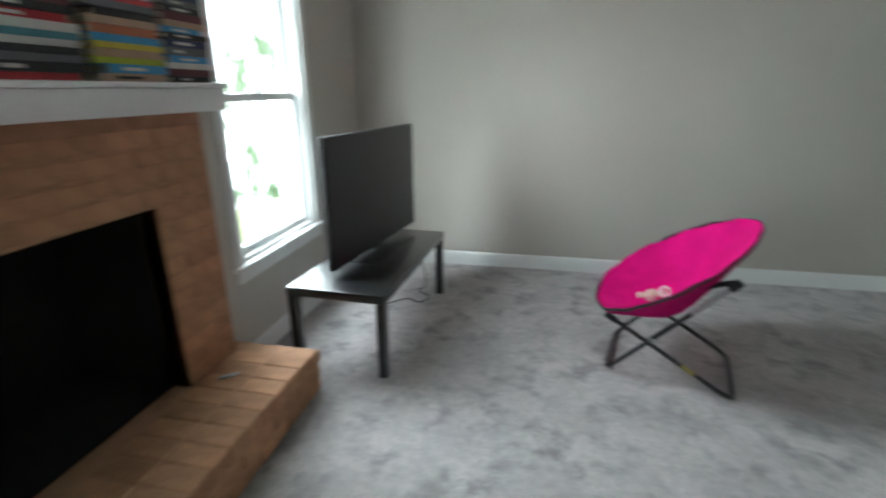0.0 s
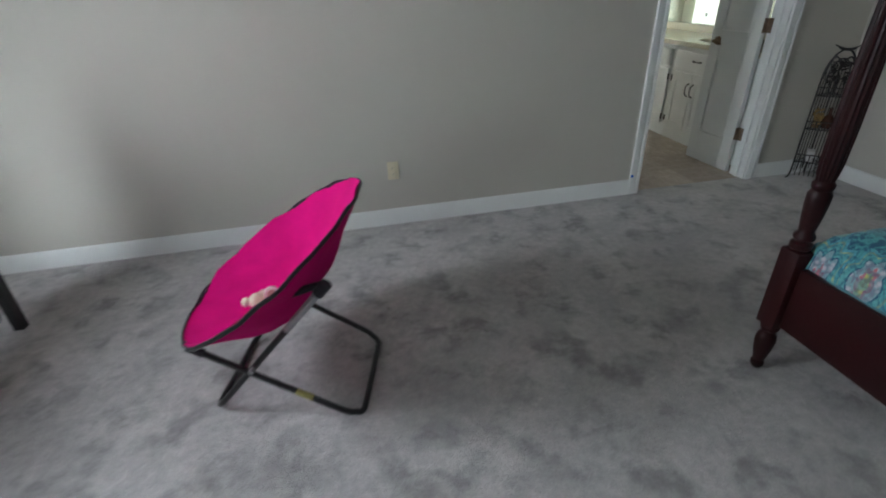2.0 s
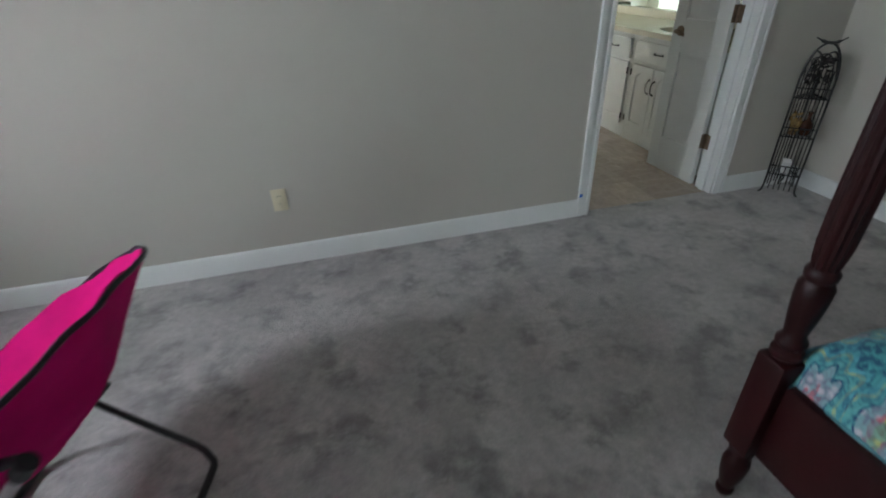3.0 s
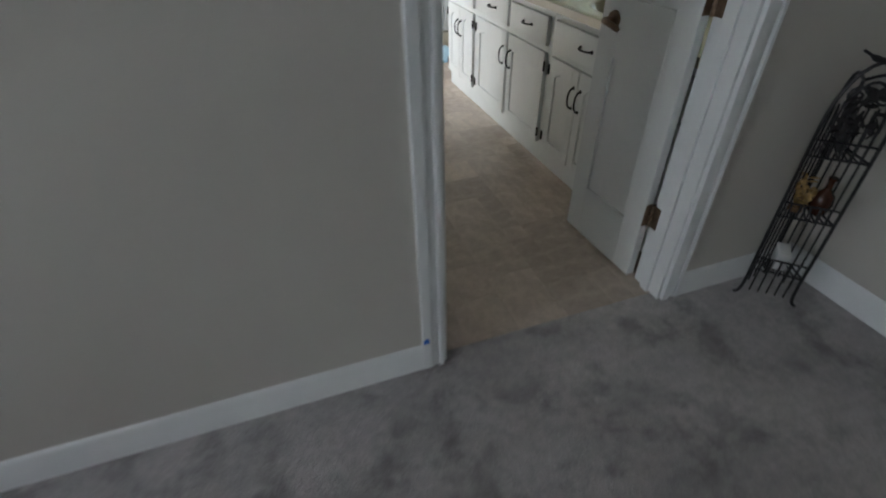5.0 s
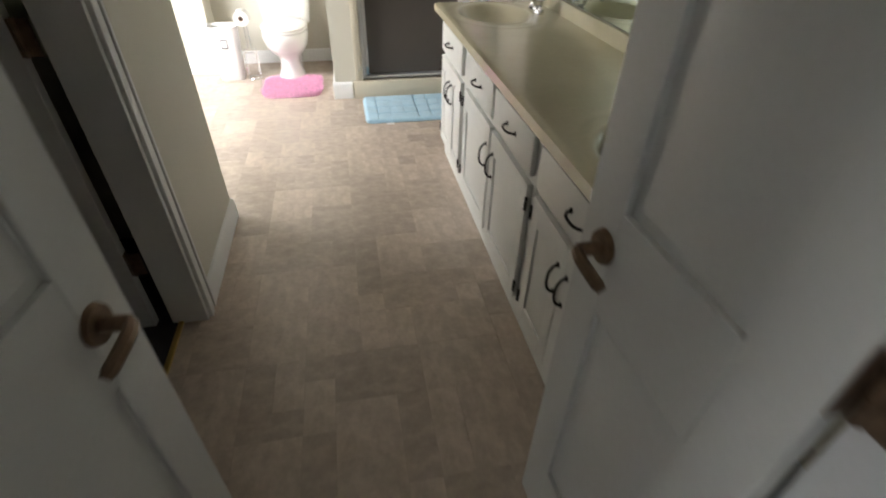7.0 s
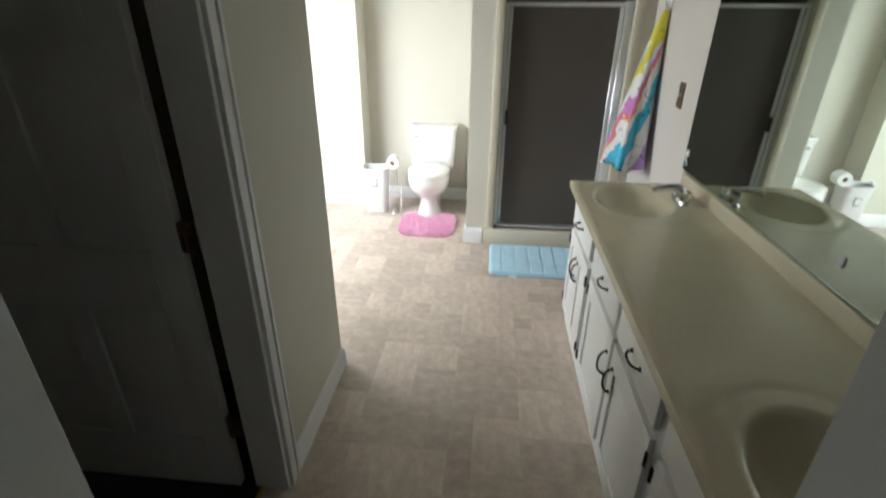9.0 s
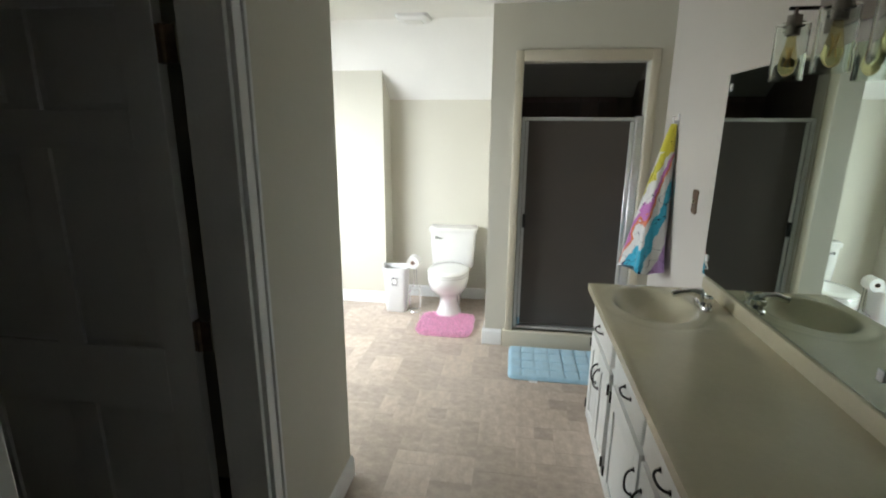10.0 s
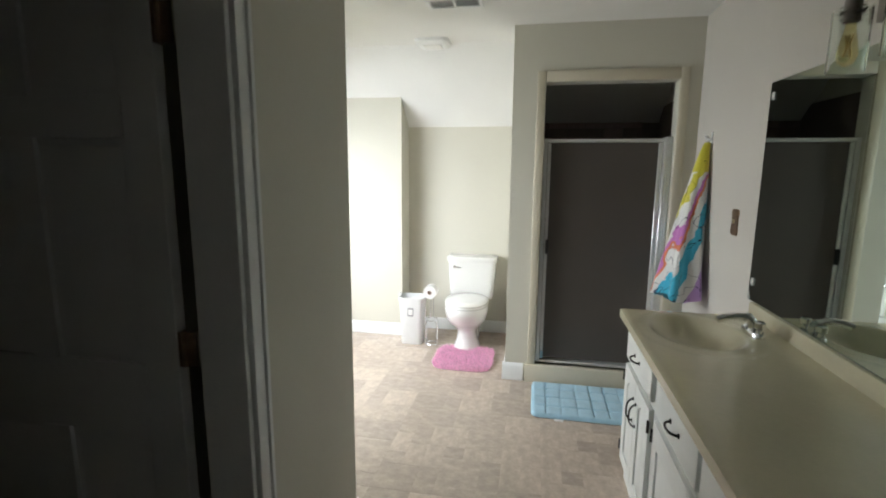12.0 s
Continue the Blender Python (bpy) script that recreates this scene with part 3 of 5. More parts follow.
# ---- doors ----
def panel_door(name, label, w, h, columns, at, turn, lever_at=None, side=1, hinges=True, t=0.035, jamb=0.004):
    """A door whose hinge edge stands at its origin; it runs along +x, thickness towards +y * side."""
    d = thing(name, label, "door", at, turn, kind="structure")
    y0, y1 = sorted((0.0, side * t))
    stile = 0.10 if columns > 1 else 0.095
    rails = [(0.0, 0.23), (0.78, 0.98), (1.56, 1.66), (h - 0.11, h)]
    mid = 0.09
    cols = []
    if columns == 1:
        cols = [(stile, w - stile)]
    else:
        c = (w - 2 * stile - mid) / 2
        cols = [(stile, stile + c), (stile + c + mid, w - stile)]
    for a, b in ((0, stile), (w - stile, w)):
        part("stile", box(B(), a, b, y0, y1, 0, h, 0.002, 1), M_DOOR, d)
    for a, b in rails:
        part("rail", box(B(), stile, w - stile, y0, y1, a, b, 0.001, 1), M_DOOR, d)
    if columns > 1:
        for (a, b), (c, e) in zip(rails, rails[1:]):
            part("mullion", box(B(), cols[0][1], cols[1][0], y0, y1, b, c, 0.001, 1), M_DOOR, d)
    for a, b in cols:
        for (r0, r1), (r2, r3) in zip(rails, rails[1:]):
            pm = B()
            c0, c1 = (y0 + y1) / 2 - 0.006, (y0 + y1) / 2 + 0.006
            box(pm, a, b, c0, c1, r1, r2)
            for s, face in ((-1, y0), (1, y1)):
                g0, g1 = 0.012, 0.05
                inner = face - s * 0.004
                deep = face - s * 0.013
                lo = [(a + g0, deep, r1 + g0), (b - g0, deep, r1 + g0), (b - g0, deep, r2 - g0), (a + g0, deep, r2 - g0)]
                hi = [(a + g1, inner, r1 + g1), (b - g1, inner, r1 + g1), (b - g1, inner, r2 - g1), (a + g1, inner, r2 - g1)]
                loft(pm, [lo, hi], cap0=False)
            part("panel", pm, M_DOOR, d, smooth=20)
    if lever_at:
        lx, lz, reach = lever_at
        for s, face in ((-1, y0), (1, y1)):
            bm = B()
            cyl(bm, (lx, face, lz), (lx, face + s * 0.008, lz), 0.031, 0.028, 24)
            cyl(bm, (lx, face + s * 0.008, lz), (lx, face + s * 0.045, lz), 0.011, 0.012)
            tube(bm, smooth_line([(lx, face + s * 0.045, lz), (lx + reach * 0.25, face + s * 0.052, lz), (lx + reach * 0.7, face + s * 0.05, lz - 0.006), (lx + reach, face + s * 0.043, lz - 0.016)], 5), [0.011] + [0.0105] * 13 + [0.008] * 2)
            part("lever_handle", bm, M_BRONZE, d, "antique brass lever handle")
        part("latch_plate", box(B(), w - 0.0005, w + 0.0015, y0 + 0.006, y1 - 0.006, lz - 0.03, lz + 0.03), M_BRONZE, d)
    if hinges:
        for z in (0.293, 1.03, 1.82):
            kx, ky = -0.012, side * (jamb + 0.002)
            bm = cyl(B(), (kx, ky, z - 0.046), (kx, ky, z + 0.046), 0.0075, seg=12)
            for k in (-0.046, -0.015, 0.015, 0.046):
                cyl(bm, (kx, ky, z + k - 0.001), (kx, ky, z + k + 0.001), 0.0085, seg=12)
            box(bm, -0.003, -0.0005, min(0, side * t) + 0.002, max(0, side * t) - 0.002, z - 0.046, z + 0.046)
            lo, hi = sorted((side * jamb, side * (jamb + 0.003)))
            box(bm, -0.048, -0.014, lo, hi, z - 0.046, z + 0.046)
            part("hinge", bm, M_BRONZE, d, "antique brass butt hinge")
    return d


LEAF = 0.435
panel_door("door_left", "white painted panelled door leaf standing open into the bathroom", LEAF, 2.02, 1, (DL + 0.022, NY + 0.137, 0.012), 83.5, (LEAF - 0.075, 0.885, -0.08), -1)
panel_door("door_right", "white painted panelled door leaf standing open against the vanity", LEAF, 2.02, 1, (DR - 0.010, NY + 0.150, 0.012), 92.5, (LEAF - 0.07, 0.905, -0.08), 1)
panel_door("door_closet", "white six-panel closet door standing open into the dark closet", 0.82, 2.02, 2, (2.882, CY1 + 0.005, 0.012), 180, (0.755, 0.905, -0.08), 1, jamb=0.023)


# ---- bathroom: vanity ----
CF = 4.22            # cabinet door faces
def pull(parent, x, y, z, upright, length=0.09):
    """An arched bronze pull standing off the face at x."""
    h = length / 2
    pts = [(-0.0, -h), (-0.012, -h + 0.004), (-0.024, -h * 0.55), (-0.027, 0), (-0.024, h * 0.55), (-0.012, h - 0.004), (0, h)]
    line = smooth_line([(x + a, y, z + b) if upright else (x + a, y + b, z) for a, b in pts], 4)
    bm = tube(B(), line, 0.0042, 8)
    for b in (-h, h):
        p = (x, y, z + b) if upright else (x, y + b, z)
        cyl(bm, p, (x - 0.004, p[1], p[2]), 0.009, 0.007, 12)
    part("pull", bm, M_HANDLE, parent, "dark bronze arched pull")


def vanity_unit(name, y0, y1, drawers, doors):
    """A cabinet on the east wall: drawers (a, b, pull_y) over doors (a, b, pull_y, hinge_y)."""
    v = thing(name, "white painted vanity cabinet with bronze pulls under the counter", "cabinet", (0, 0, 0), group="vanity cabinets")
    part("body", box(B(), CF + 0.038, EX - 0.004, y0, y1, 0.09, 0.70), M_CAB, v)
    part("face_frame", box(B(), CF + 0.02, CF + 0.038, y0, y1, 0.09, 0.817, 0.001, 1), M_CAB, v)
    part("toe_kick", box(B(), CF + 0.03, EX - 0.05, y0, y1, -0.002, 0.09, 0.002, 1), M_CAB, v)
    for a, b, py in drawers:
        bm = box(B(), CF, CF + 0.0195, a, b, 0.635, 0.775, 0.005)
        d = part("drawer_front", bm, M_CAB, v)
        pull(d, CF, py, 0.707, False)
    for a, b, py, hy in doors:
        z0, z1 = 0.115, 0.605
        s = 0.055
        d = part("cabinet_door", box(B(), CF + 0.008, CF + 0.0195, a, b, z0, z1, 0.002, 1), M_CAB, v)
        part("stile", box(B(), CF, CF + 0.0082, a, a + s, z0, z1, 0.002, 1), M_CAB, d)
        part("stile", box(B(), CF, CF + 0.0082, b - s, b, z0, z1, 0.002, 1), M_CAB, d)
        part("rail", box(B(), CF, CF + 0.0082, a + s, b - s, z0, z0 + s, 0.002, 1), M_CAB, d)
        # arched top rail
        arc = [(a + s, z1), (a + s, z1 - s - 0.035)]
        w = b - a - 2 * s
        for k in range(9):
            u = k / 8
            arc.append((a + s + w * (0.08 + 0.84 * u), z1 - s - 0.03 + 0.03 * math.sin(math.pi * u)))
        arc += [(b - s, z1 - s - 0.035), (b - s, z1)]
        part("rail", prism(B(), arc, "x", CF, CF + 0.0082), M_CAB, d)
        # raised centre
        lo = [(CF + 0.0082, a + s + 0.012, z0 + s + 0.012), (CF + 0.0082, b - s - 0.012, z0 + s + 0.012), (CF + 0.0082, b - s - 0.012, z1 - s - 0.048), (CF + 0.0082, a + s + 0.012, z1 - s - 0.048)]
        hi = [(CF + 0.003, a + s + 0.035, z0 + s + 0.035), (CF + 0.003, b - s - 0.035, z0 + s + 0.035), (CF + 0.003, b - s - 0.035, z1 - s - 0.07), (CF + 0.003, a + s + 0.035, z1 - s - 0.07)]
        part("panel", loft(B(), [lo, hi]), M_CAB, d, smooth=25)
        pull(d, CF, py, 0.47, True, 0.10)
        for z in (0.18, 0.54):
            hb = box(B(), CF - 0.003, CF + 0.002, hy - 0.008, hy + 0.008, z - 0.025, z + 0.025, 0.002, 1)
            cyl(hb, (CF - 0.003, hy, z - 0.025), (CF - 0.003, hy, z + 0.025), 0.004, seg=8)
            part("hinge", hb, M_HANDLE, d, "dark bronze cabinet hinge")
    return v


vanity_unit("vanity_cabinet", 6.12, 6.66, [(6.165, 6.64, 6.414)], [(6.165, 6.40, 6.375, 6.158), (6.406, 6.64, 6.432, 6.647)])
vanity_unit("vanity_cabinet", 5.15, 6.119, [(5.64, 6.09, 5.848), (5.185, 5.61, 5.393)], [(5.64, 6.09, 5.675, 6.097), (5.185, 5.61, 5.575, 5.178)])
vanity_unit("vanity_cabinet", 4.58, 5.149, [(4.61, 5.12, 4.833)], [(4.61, 4.852, 4.825, 4.603), (4.858, 5.12, 4.885, 5.127)])
vanity_unit("vanity_cabinet", 4.14, 4.579, [(4.17, 4.56, 4.365)], [(4.17, 4.56, 4.53, 4.163)])

# one moulded top with two oval bowls
CT = 0.859
SINKS = ((4.43, 6.40), (4.43, 4.83))
top = thing("countertop", "cream cultured marble vanity top with two moulded oval sinks", "countertop")
bm = B()
nx, ny = 44, 176
x0, x1, y0, y1 = 4.185, EX - 0.022, 4.10, 6.685
grid = []
for j in range(ny + 1):
    row = []
    for i in range(nx + 1):
        x, y = x0 + (x1 - x0) * i / nx, y0 + (y1 - y0) * j / ny
        z = CT
        for cx, cy in SINKS:
            d = math.hypot((x - cx) / 0.165, (y - cy) / 0.22)
            if d < 1:
                z = CT - 0.004 - 0.095 * (1 - d ** 2.4)
            elif d < 1.12:
                z = CT + 0.004 * math.sin((1.12 - d) / 0.12 * math.pi) - 0.004 * (1.12 - d) / 0.12
            d2 = math.hypot((x - cx - 0.01) / 0.23, (y - cy) / 0.29)
            if 0.97 < d2 < 1.06:
                z -= 0.003 * math.sin((d2 - 0.97) / 0.09 * math.pi)
        if i == 0 or j == ny:
            z -= 0.006
        row.append(bm.verts.new((x, y, z)))
    grid.append(row)
for j in range(ny):
    for i in range(nx):
        bm.faces.new((grid[j][i], grid[j][i + 1], grid[j + 1][i + 1], grid[j + 1][i]))
rim = [grid[0][i] for i in range(nx + 1)] + [grid[j][nx] for j in range(1, ny + 1)] + [grid[ny][i] for i in range(nx - 1, -1, -1)] + [grid[j][0] for j in range(ny - 1, 0, -1)]
low = [bm.verts.new((v.co.x, v.co.y, CT - 0.04)) for v in rim]
for k in range(len(rim)):
    q = (k + 1) % len(rim)
    bm.faces.new((rim[k], rim[q], low[q], low[k]))
part("slab", bm, M_MARBLE, top, smooth=50)
part("backsplash", box(B(), EX - 0.022, EX - 0.002, 4.10, 6.685, CT - 0.04, 0.922, 0.005), M_MARBLE, top)
for cx, cy in SINKS:
    part("drain", cyl(B(), (cx, cy, CT - 0.099), (cx, cy, CT - 0.094), 0.022, seg=20), M_CHROME, top, "chrome sink drain")


def faucet(y):
    f = thing("faucet", "chrome centerset sink faucet with clear knobs on the vanity top", "faucet", (4.645, y, CT), group="faucets")
    bm = B()
    loft(bm, [ring(0, 0, z, 0.028 * s, 0.075 * s, 24, 2.6) for z, s in ((0, 1), (0.012, 1), (0.02, 0.9))])
    part("base", bm, M_CHROME, f)
    line = smooth_line([(0, 0, 0.015), (-0.006, 0, 0.05), (-0.04, 0, 0.068), (-0.09, 0, 0.066), (-0.135, 0, 0.052)], 5)
    part("spout", tube(B(), line, [0.019] * 8 + [0.015] * 13, 12), M_CHROME, f)
    for s in (-1, 1):
        bm = cyl(B(), (0, s * 0.055, 0.018), (0, s * 0.055, 0.035), 0.012, 0.01, 14)
        loft(bm, [ring(0, s * 0.055, z, r, r, 12) for z, r in ((0.035, 0.012), (0.042, 0.02), (0.062, 0.02), (0.068, 0.014))])
        part("knob", bm, M_CHROME, f)
    return f


faucet(6.40)
faucet(4.83)

# mirror with clips
mir = thing("mirror", "large frameless wall mirror over the vanity", "mirror")
part("glass", box(B(), EX - 0.008, EX - 0.002, 4.30, 6.735, 0.924, 1.885, 0.001, 1), M_MIRROR, mir, smooth=20)
for y in (6.70, 5.5, 4.34):
    for z in (1.012, 1.825):
        part("clip", box(B(), EX - 0.013, EX - 0.0082, y - 0.012, y + 0.012, z - 0.016, z + 0.016, 0.003), M_BIN, mir, "clear plastic mirror clip")

# switch plate
sp = thing("switch_plate", "ornate antique bronze switch plate on the bathroom wall", "switch plate")
bm = B()
prism(bm, [(6.98 + 0.042 * u, 1.255 + 0.066 * v) for u, v in ((-0.7, -1), (0.7, -1), (1, -0.75), (0.85, -0.35), (0.85, 0.35), (1, 0.75), (0.7, 1), (-0.7, 1), (-1, 0.75), (-0.85, 0.35), (-0.85, -0.35), (-1, -0.75))], "x", EX - 0.006, EX - 0.001)
part("plate", bm, M_BRONZE, sp)
part("toggle", box(B(), EX - 0.016, EX - 0.0055, 6.976, 6.984, 1.248, 1.266, 0.002), M_OUTLET, sp)

# vanity light: back plate, arms, glass shades, amber bulbs
vl = thing("vanity_light", "bronze vanity light with clear glass shades and amber bulbs", "light fixture")
part("back_plate", box(B(), EX - 0.025, EX - 0.001, 5.16, 6.07, 1.94, 2.075, 0.004), M_PLATE, vl, "dark bronze back plate")
for y in (5.99, 5.76, 5.53, 5.30):
    ax = 4.63
    bm = tube(B(), [(EX - 0.026, y, 2.005), (EX - 0.05, y, 2.005), (ax - 0.02, y, 2.005)], 0.006, 8)
    part("arm", bm, M_HANDLE, vl)
    bm = cyl(B(), (ax, y, 2.008), (ax, y, 1.985), 0.007, seg=10)
    cyl(bm, (ax, y, 1.985), (ax, y, 1.925), 0.021, seg=18)
    cyl(bm, (ax, y, 1.955), (ax, y, 1.951), 0.03, seg=18)
    part("socket", bm, M_PLATE, vl, "brushed bronze lamp socket")
    part("shade_screw", tube(B(), [(ax, y - 0.062, 1.945), (ax, y + 0.062, 1.945)], 0.0028, 6), M_HANDLE, vl)
    bm = B()
    loft(bm, [ring(ax, y, z, r, r, 24) for z, r in ((1.96, 0.047), (1.79, 0.047), (1.79, 0.043), (1.957, 0.043))], cap0=False, cap1=False)
    g = part("shade", bm, M_SHADE, vl, "clear glass cylinder shade")
    g.visible_shadow = False
    bm = B()
    loft(bm, [ring(ax, y, z, r, r, 16) for z, r in ((1.925, 0.012), (1.905, 0.014), (1.87, 0.021), (1.84, 0.026), (1.82, 0.023), (1.808, 0.014), (1.803, 0.004))])
    bulb = part("bulb", bm, M_FILAMENT, vl, "amber filament bulb")
    part("filament", tube(B(), [(ax + 0.009 * math.cos(k * 2.1), y + 0.009 * math.sin(k * 2.1), 1.832 if k % 2 else 1.89) for k in range(9)], 0.0016, 6), M_BRASS, bulb, "zigzag filament")

# shower door
sd = thing("shower_door", "dark tinted shower door in an aluminium frame", "shower door")
part("pane", box(B(), 3.858, 4.55, SY + 0.052, SY + 0.058, 0.165, 1.69), M_SHOWER, sd, "dark tinted obscure glass").visible_shadow = False
for nm, a in (("frame_left", (3.813, 3.838, SY + 0.03, SY + 0.08, SZ0, 1.715)), ("frame_right", (4.575, 4.627, SY + 0.03, SY + 0.08, SZ0, 1.725)), ("header", (3.838, 4.575, SY + 0.032, SY + 0.078, 1.692, 1.715)), ("sill", (3.838, 4.575, SY + 0.025, SY + 0.085, SZ0 + 0.001, 0.152)), ("door_stile", (3.841, 3.862, SY + 0.042, SY + 0.068, 0.156, 1.688)), ("door_stile", (4.546, 4.572, SY + 0.042, SY + 0.068, 0.156, 1.688))):
    bm = box(B(), *a, 0.003, 1)
    if nm == "frame_right":
        for k in range(3):
            box(bm, 4.582 + 0.015 * k, 4.588 + 0.015 * k, SY + 0.024, SY + 0.031, SZ0, 1.72, 0.001, 1)
    part(nm, bm, M_ALU, sd)
part("tape_scrap", box(B(), 3.842, 3.862, SY + 0.0385, SY + 0.0415, 0.158, 0.215), M_MAT, sd, "scrap of light blue film")
part("latch", box(B(), 3.848, 3.87, SY + 0.018, SY + 0.043, 0.93, 1.03, 0.004), M_PLASTIC, sd, "black shower door latch")


# ---- outside: glowing tree backdrop beyond the bedroom window ----
M_TREES = bpy.data.materials.new("glowing_tree_backdrop")
M_TREES.use_nodes = True
n_, l_, b_ = nodes_of(M_TREES)
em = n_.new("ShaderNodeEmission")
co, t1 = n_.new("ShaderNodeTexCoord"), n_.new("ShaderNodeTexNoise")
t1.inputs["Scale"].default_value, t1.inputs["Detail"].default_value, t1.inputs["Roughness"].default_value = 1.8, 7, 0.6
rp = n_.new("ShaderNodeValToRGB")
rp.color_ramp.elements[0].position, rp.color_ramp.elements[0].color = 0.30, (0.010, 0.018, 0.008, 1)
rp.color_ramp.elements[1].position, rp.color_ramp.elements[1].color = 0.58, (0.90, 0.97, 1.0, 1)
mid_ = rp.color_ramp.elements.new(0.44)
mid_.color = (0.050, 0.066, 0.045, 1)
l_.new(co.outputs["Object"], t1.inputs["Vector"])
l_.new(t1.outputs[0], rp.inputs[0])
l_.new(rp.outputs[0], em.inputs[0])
# emission stands in for daylight on the leaves and also lights the rooms
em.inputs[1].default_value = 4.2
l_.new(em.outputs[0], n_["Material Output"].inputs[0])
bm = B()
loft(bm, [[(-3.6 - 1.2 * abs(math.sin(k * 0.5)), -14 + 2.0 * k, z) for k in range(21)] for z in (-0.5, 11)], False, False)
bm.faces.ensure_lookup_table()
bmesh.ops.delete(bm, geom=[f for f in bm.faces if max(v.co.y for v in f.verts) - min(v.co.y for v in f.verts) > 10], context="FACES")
solid("backdrop", bm, M_TREES, "glowing backdrop sheet of green trees outside the window", "backdrop")

# ---- bedroom: fireplace ----
FX = -1.085                          # face of the brick surround
FY0, FY1, FBY0, FBY1, FBZ = 0.58, 2.055, 0.86, 1.755, 0.955
HZ, HX, HY1 = 0.215, -0.72, 2.135
fp = thing("fireplace", "brick fireplace with a sooty firebox and raised brick hearth", "fireplace")
for nm, a in (("jamb", (FY0, FBY0, HZ, 1.275)), ("jamb", (FBY1, FY1, HZ, 1.275)), ("lintel", (FBY0, FBY1, FBZ, 1.275))):
    part(nm, box(B(), WX + 0.001, FX - 0.003, *a), M_MORTAR, fp)
hearth = part("hearth", box(B(), WX + 0.001, HX - 0.003, 0.40, HY1 - 0.003, 0.0, HZ - 0.003, 0.005), M_MORTAR, fp, "raised brick hearth")
for nm, a in (("firebox_back", (-1.62, -1.60, FBY0, FBY1, HZ - 0.05, FBZ + 0.05)), ("firebox_side", (-1.60, FX - 0.008, FBY0 - 0.03, FBY0, HZ - 0.05, FBZ + 0.05)), ("firebox_side", (-1.60, FX - 0.008, FBY1, FBY1 + 0.03, HZ - 0.05, FBZ + 0.05)), ("firebox_top", (-1.60, FX - 0.008, FBY0, FBY1, FBZ, FBZ + 0.03)), ("firebox_floor", (-1.60, WX, FBY0, FBY1, HZ - 0.05, HZ))):
    part(nm, box(B(), *a), M_SOOT, fp, "soot-black firebrick")
mantel = thing("mantel_shelf", "white painted mantel shelf over the brick fireplace", "mantel")
part("fascia", box(B(), WX + 0.001, -0.965, 0.46, 2.07, 1.277, 1.358, 0.004), M_TRIM, mantel)
part("shelf_board", box(B(), WX + 0.001, -0.955, 0.45, 2.08, 1.358, 1.376, 0.005), M_TRIM, mantel)
lighter = thing("lighter", "small silver lighter lying on the brick hearth", "lighter", (-0.98, 1.84, HZ + 0.003), 40)
part("body", box(B(), -0.035, 0.03, -0.009, 0.009, 0, 0.012, 0.004), M_GREY, lighter)
part("cap", box(B(), 0.031, 0.045, -0.008, 0.008, 0.001, 0.011, 0.003), M_CHROME, lighter)

# books and boxed sets stacked flat along the mantel
BOOK_COLORS = {"black": (0.012, 0.012, 0.014), "white": (0.60, 0.58, 0.54), "red": (0.42, 0.02, 0.03), "navy": (0.02, 0.04, 0.10), "blue": (0.05, 0.28, 0.55), "yellow": (0.55, 0.44, 0.05), "lime": (0.36, 0.42, 0.03), "teal": (0.06, 0.20, 0.24), "tan": (0.42, 0.28, 0.19), "grey": (0.12, 0.12, 0.13), "orange": (0.45, 0.14, 0.06), "maroon": (0.12, 0.02, 0.03)}
BOOK_MATS = {k: material("book_" + k, c, 0.45, vary=0.12, scale=14) for k, c in BOOK_COLORS.items()}
M_PAGES = material("book_pages", (0.55, 0.50, 0.40), 0.9, vary=0.15, scale=90)
STACKS = ((1.24, 1.52, ("red", "black", "grey", "black", "white", "teal", "white", "red", "black", "maroon", "navy", "black")), (1.55, 1.815, ("tan", "blue", "lime", "tan", "yellow", "blue", "orange", "tan", "black", "grey", "red", "white")), (1.83, 2.045, ("black", "maroon", "white", "blue", "grey", "navy", "black", "blue", "tan", "maroon", "black", "grey")), (0.94, 1.21, ("navy", "white", "black", "red", "grey", "tan", "black", "teal", "white", "blue", "black", "red")))
rnd = random.Random(4)
for y0, y1, colors in STACKS:
    z = 1.3765
    for c in colors + colors[5:] + colors[:5]:
        th = rnd.uniform(0.017, 0.026)
        w = (y1 - y0) * rnd.uniform(0.86, 1.0)
        bk = thing("book", "%s book lying flat in a stack on the mantel" % c, "book", (-1.158, y0 + ((y1 - y0) - w) * rnd.random(), z), rnd.uniform(-1.0, 1.0), group="stacked books")
        dp = rnd.uniform(0.155, 0.168)
        bm = box(B(), 0, dp, 0, w, 0, 0.003)
        box(bm, 0, dp, 0, w, th - 0.003, th)
        box(bm, dp - 0.004, dp, 0, w, 0.003, th - 0.003)
        part("cover", bm, BOOK_MATS[c], bk)
        part("page_block", box(B(), 0.004, dp - 0.005, 0.004, w - 0.004, 0.0035, th - 0.0035), M_PAGES, bk)
        if rnd.random() < 0.4:
            q = rnd.uniform(0.2, 0.5) * w
            part("spine_title", box(B(), dp - 0.0002, dp + 0.0004, 0.03 + q * 0.2, 0.03 + q, th * 0.3, th * 0.68), BOOK_MATS["white" if c not in ("white", "tan", "yellow") else "black"], bk)
        z += th + 0.0006

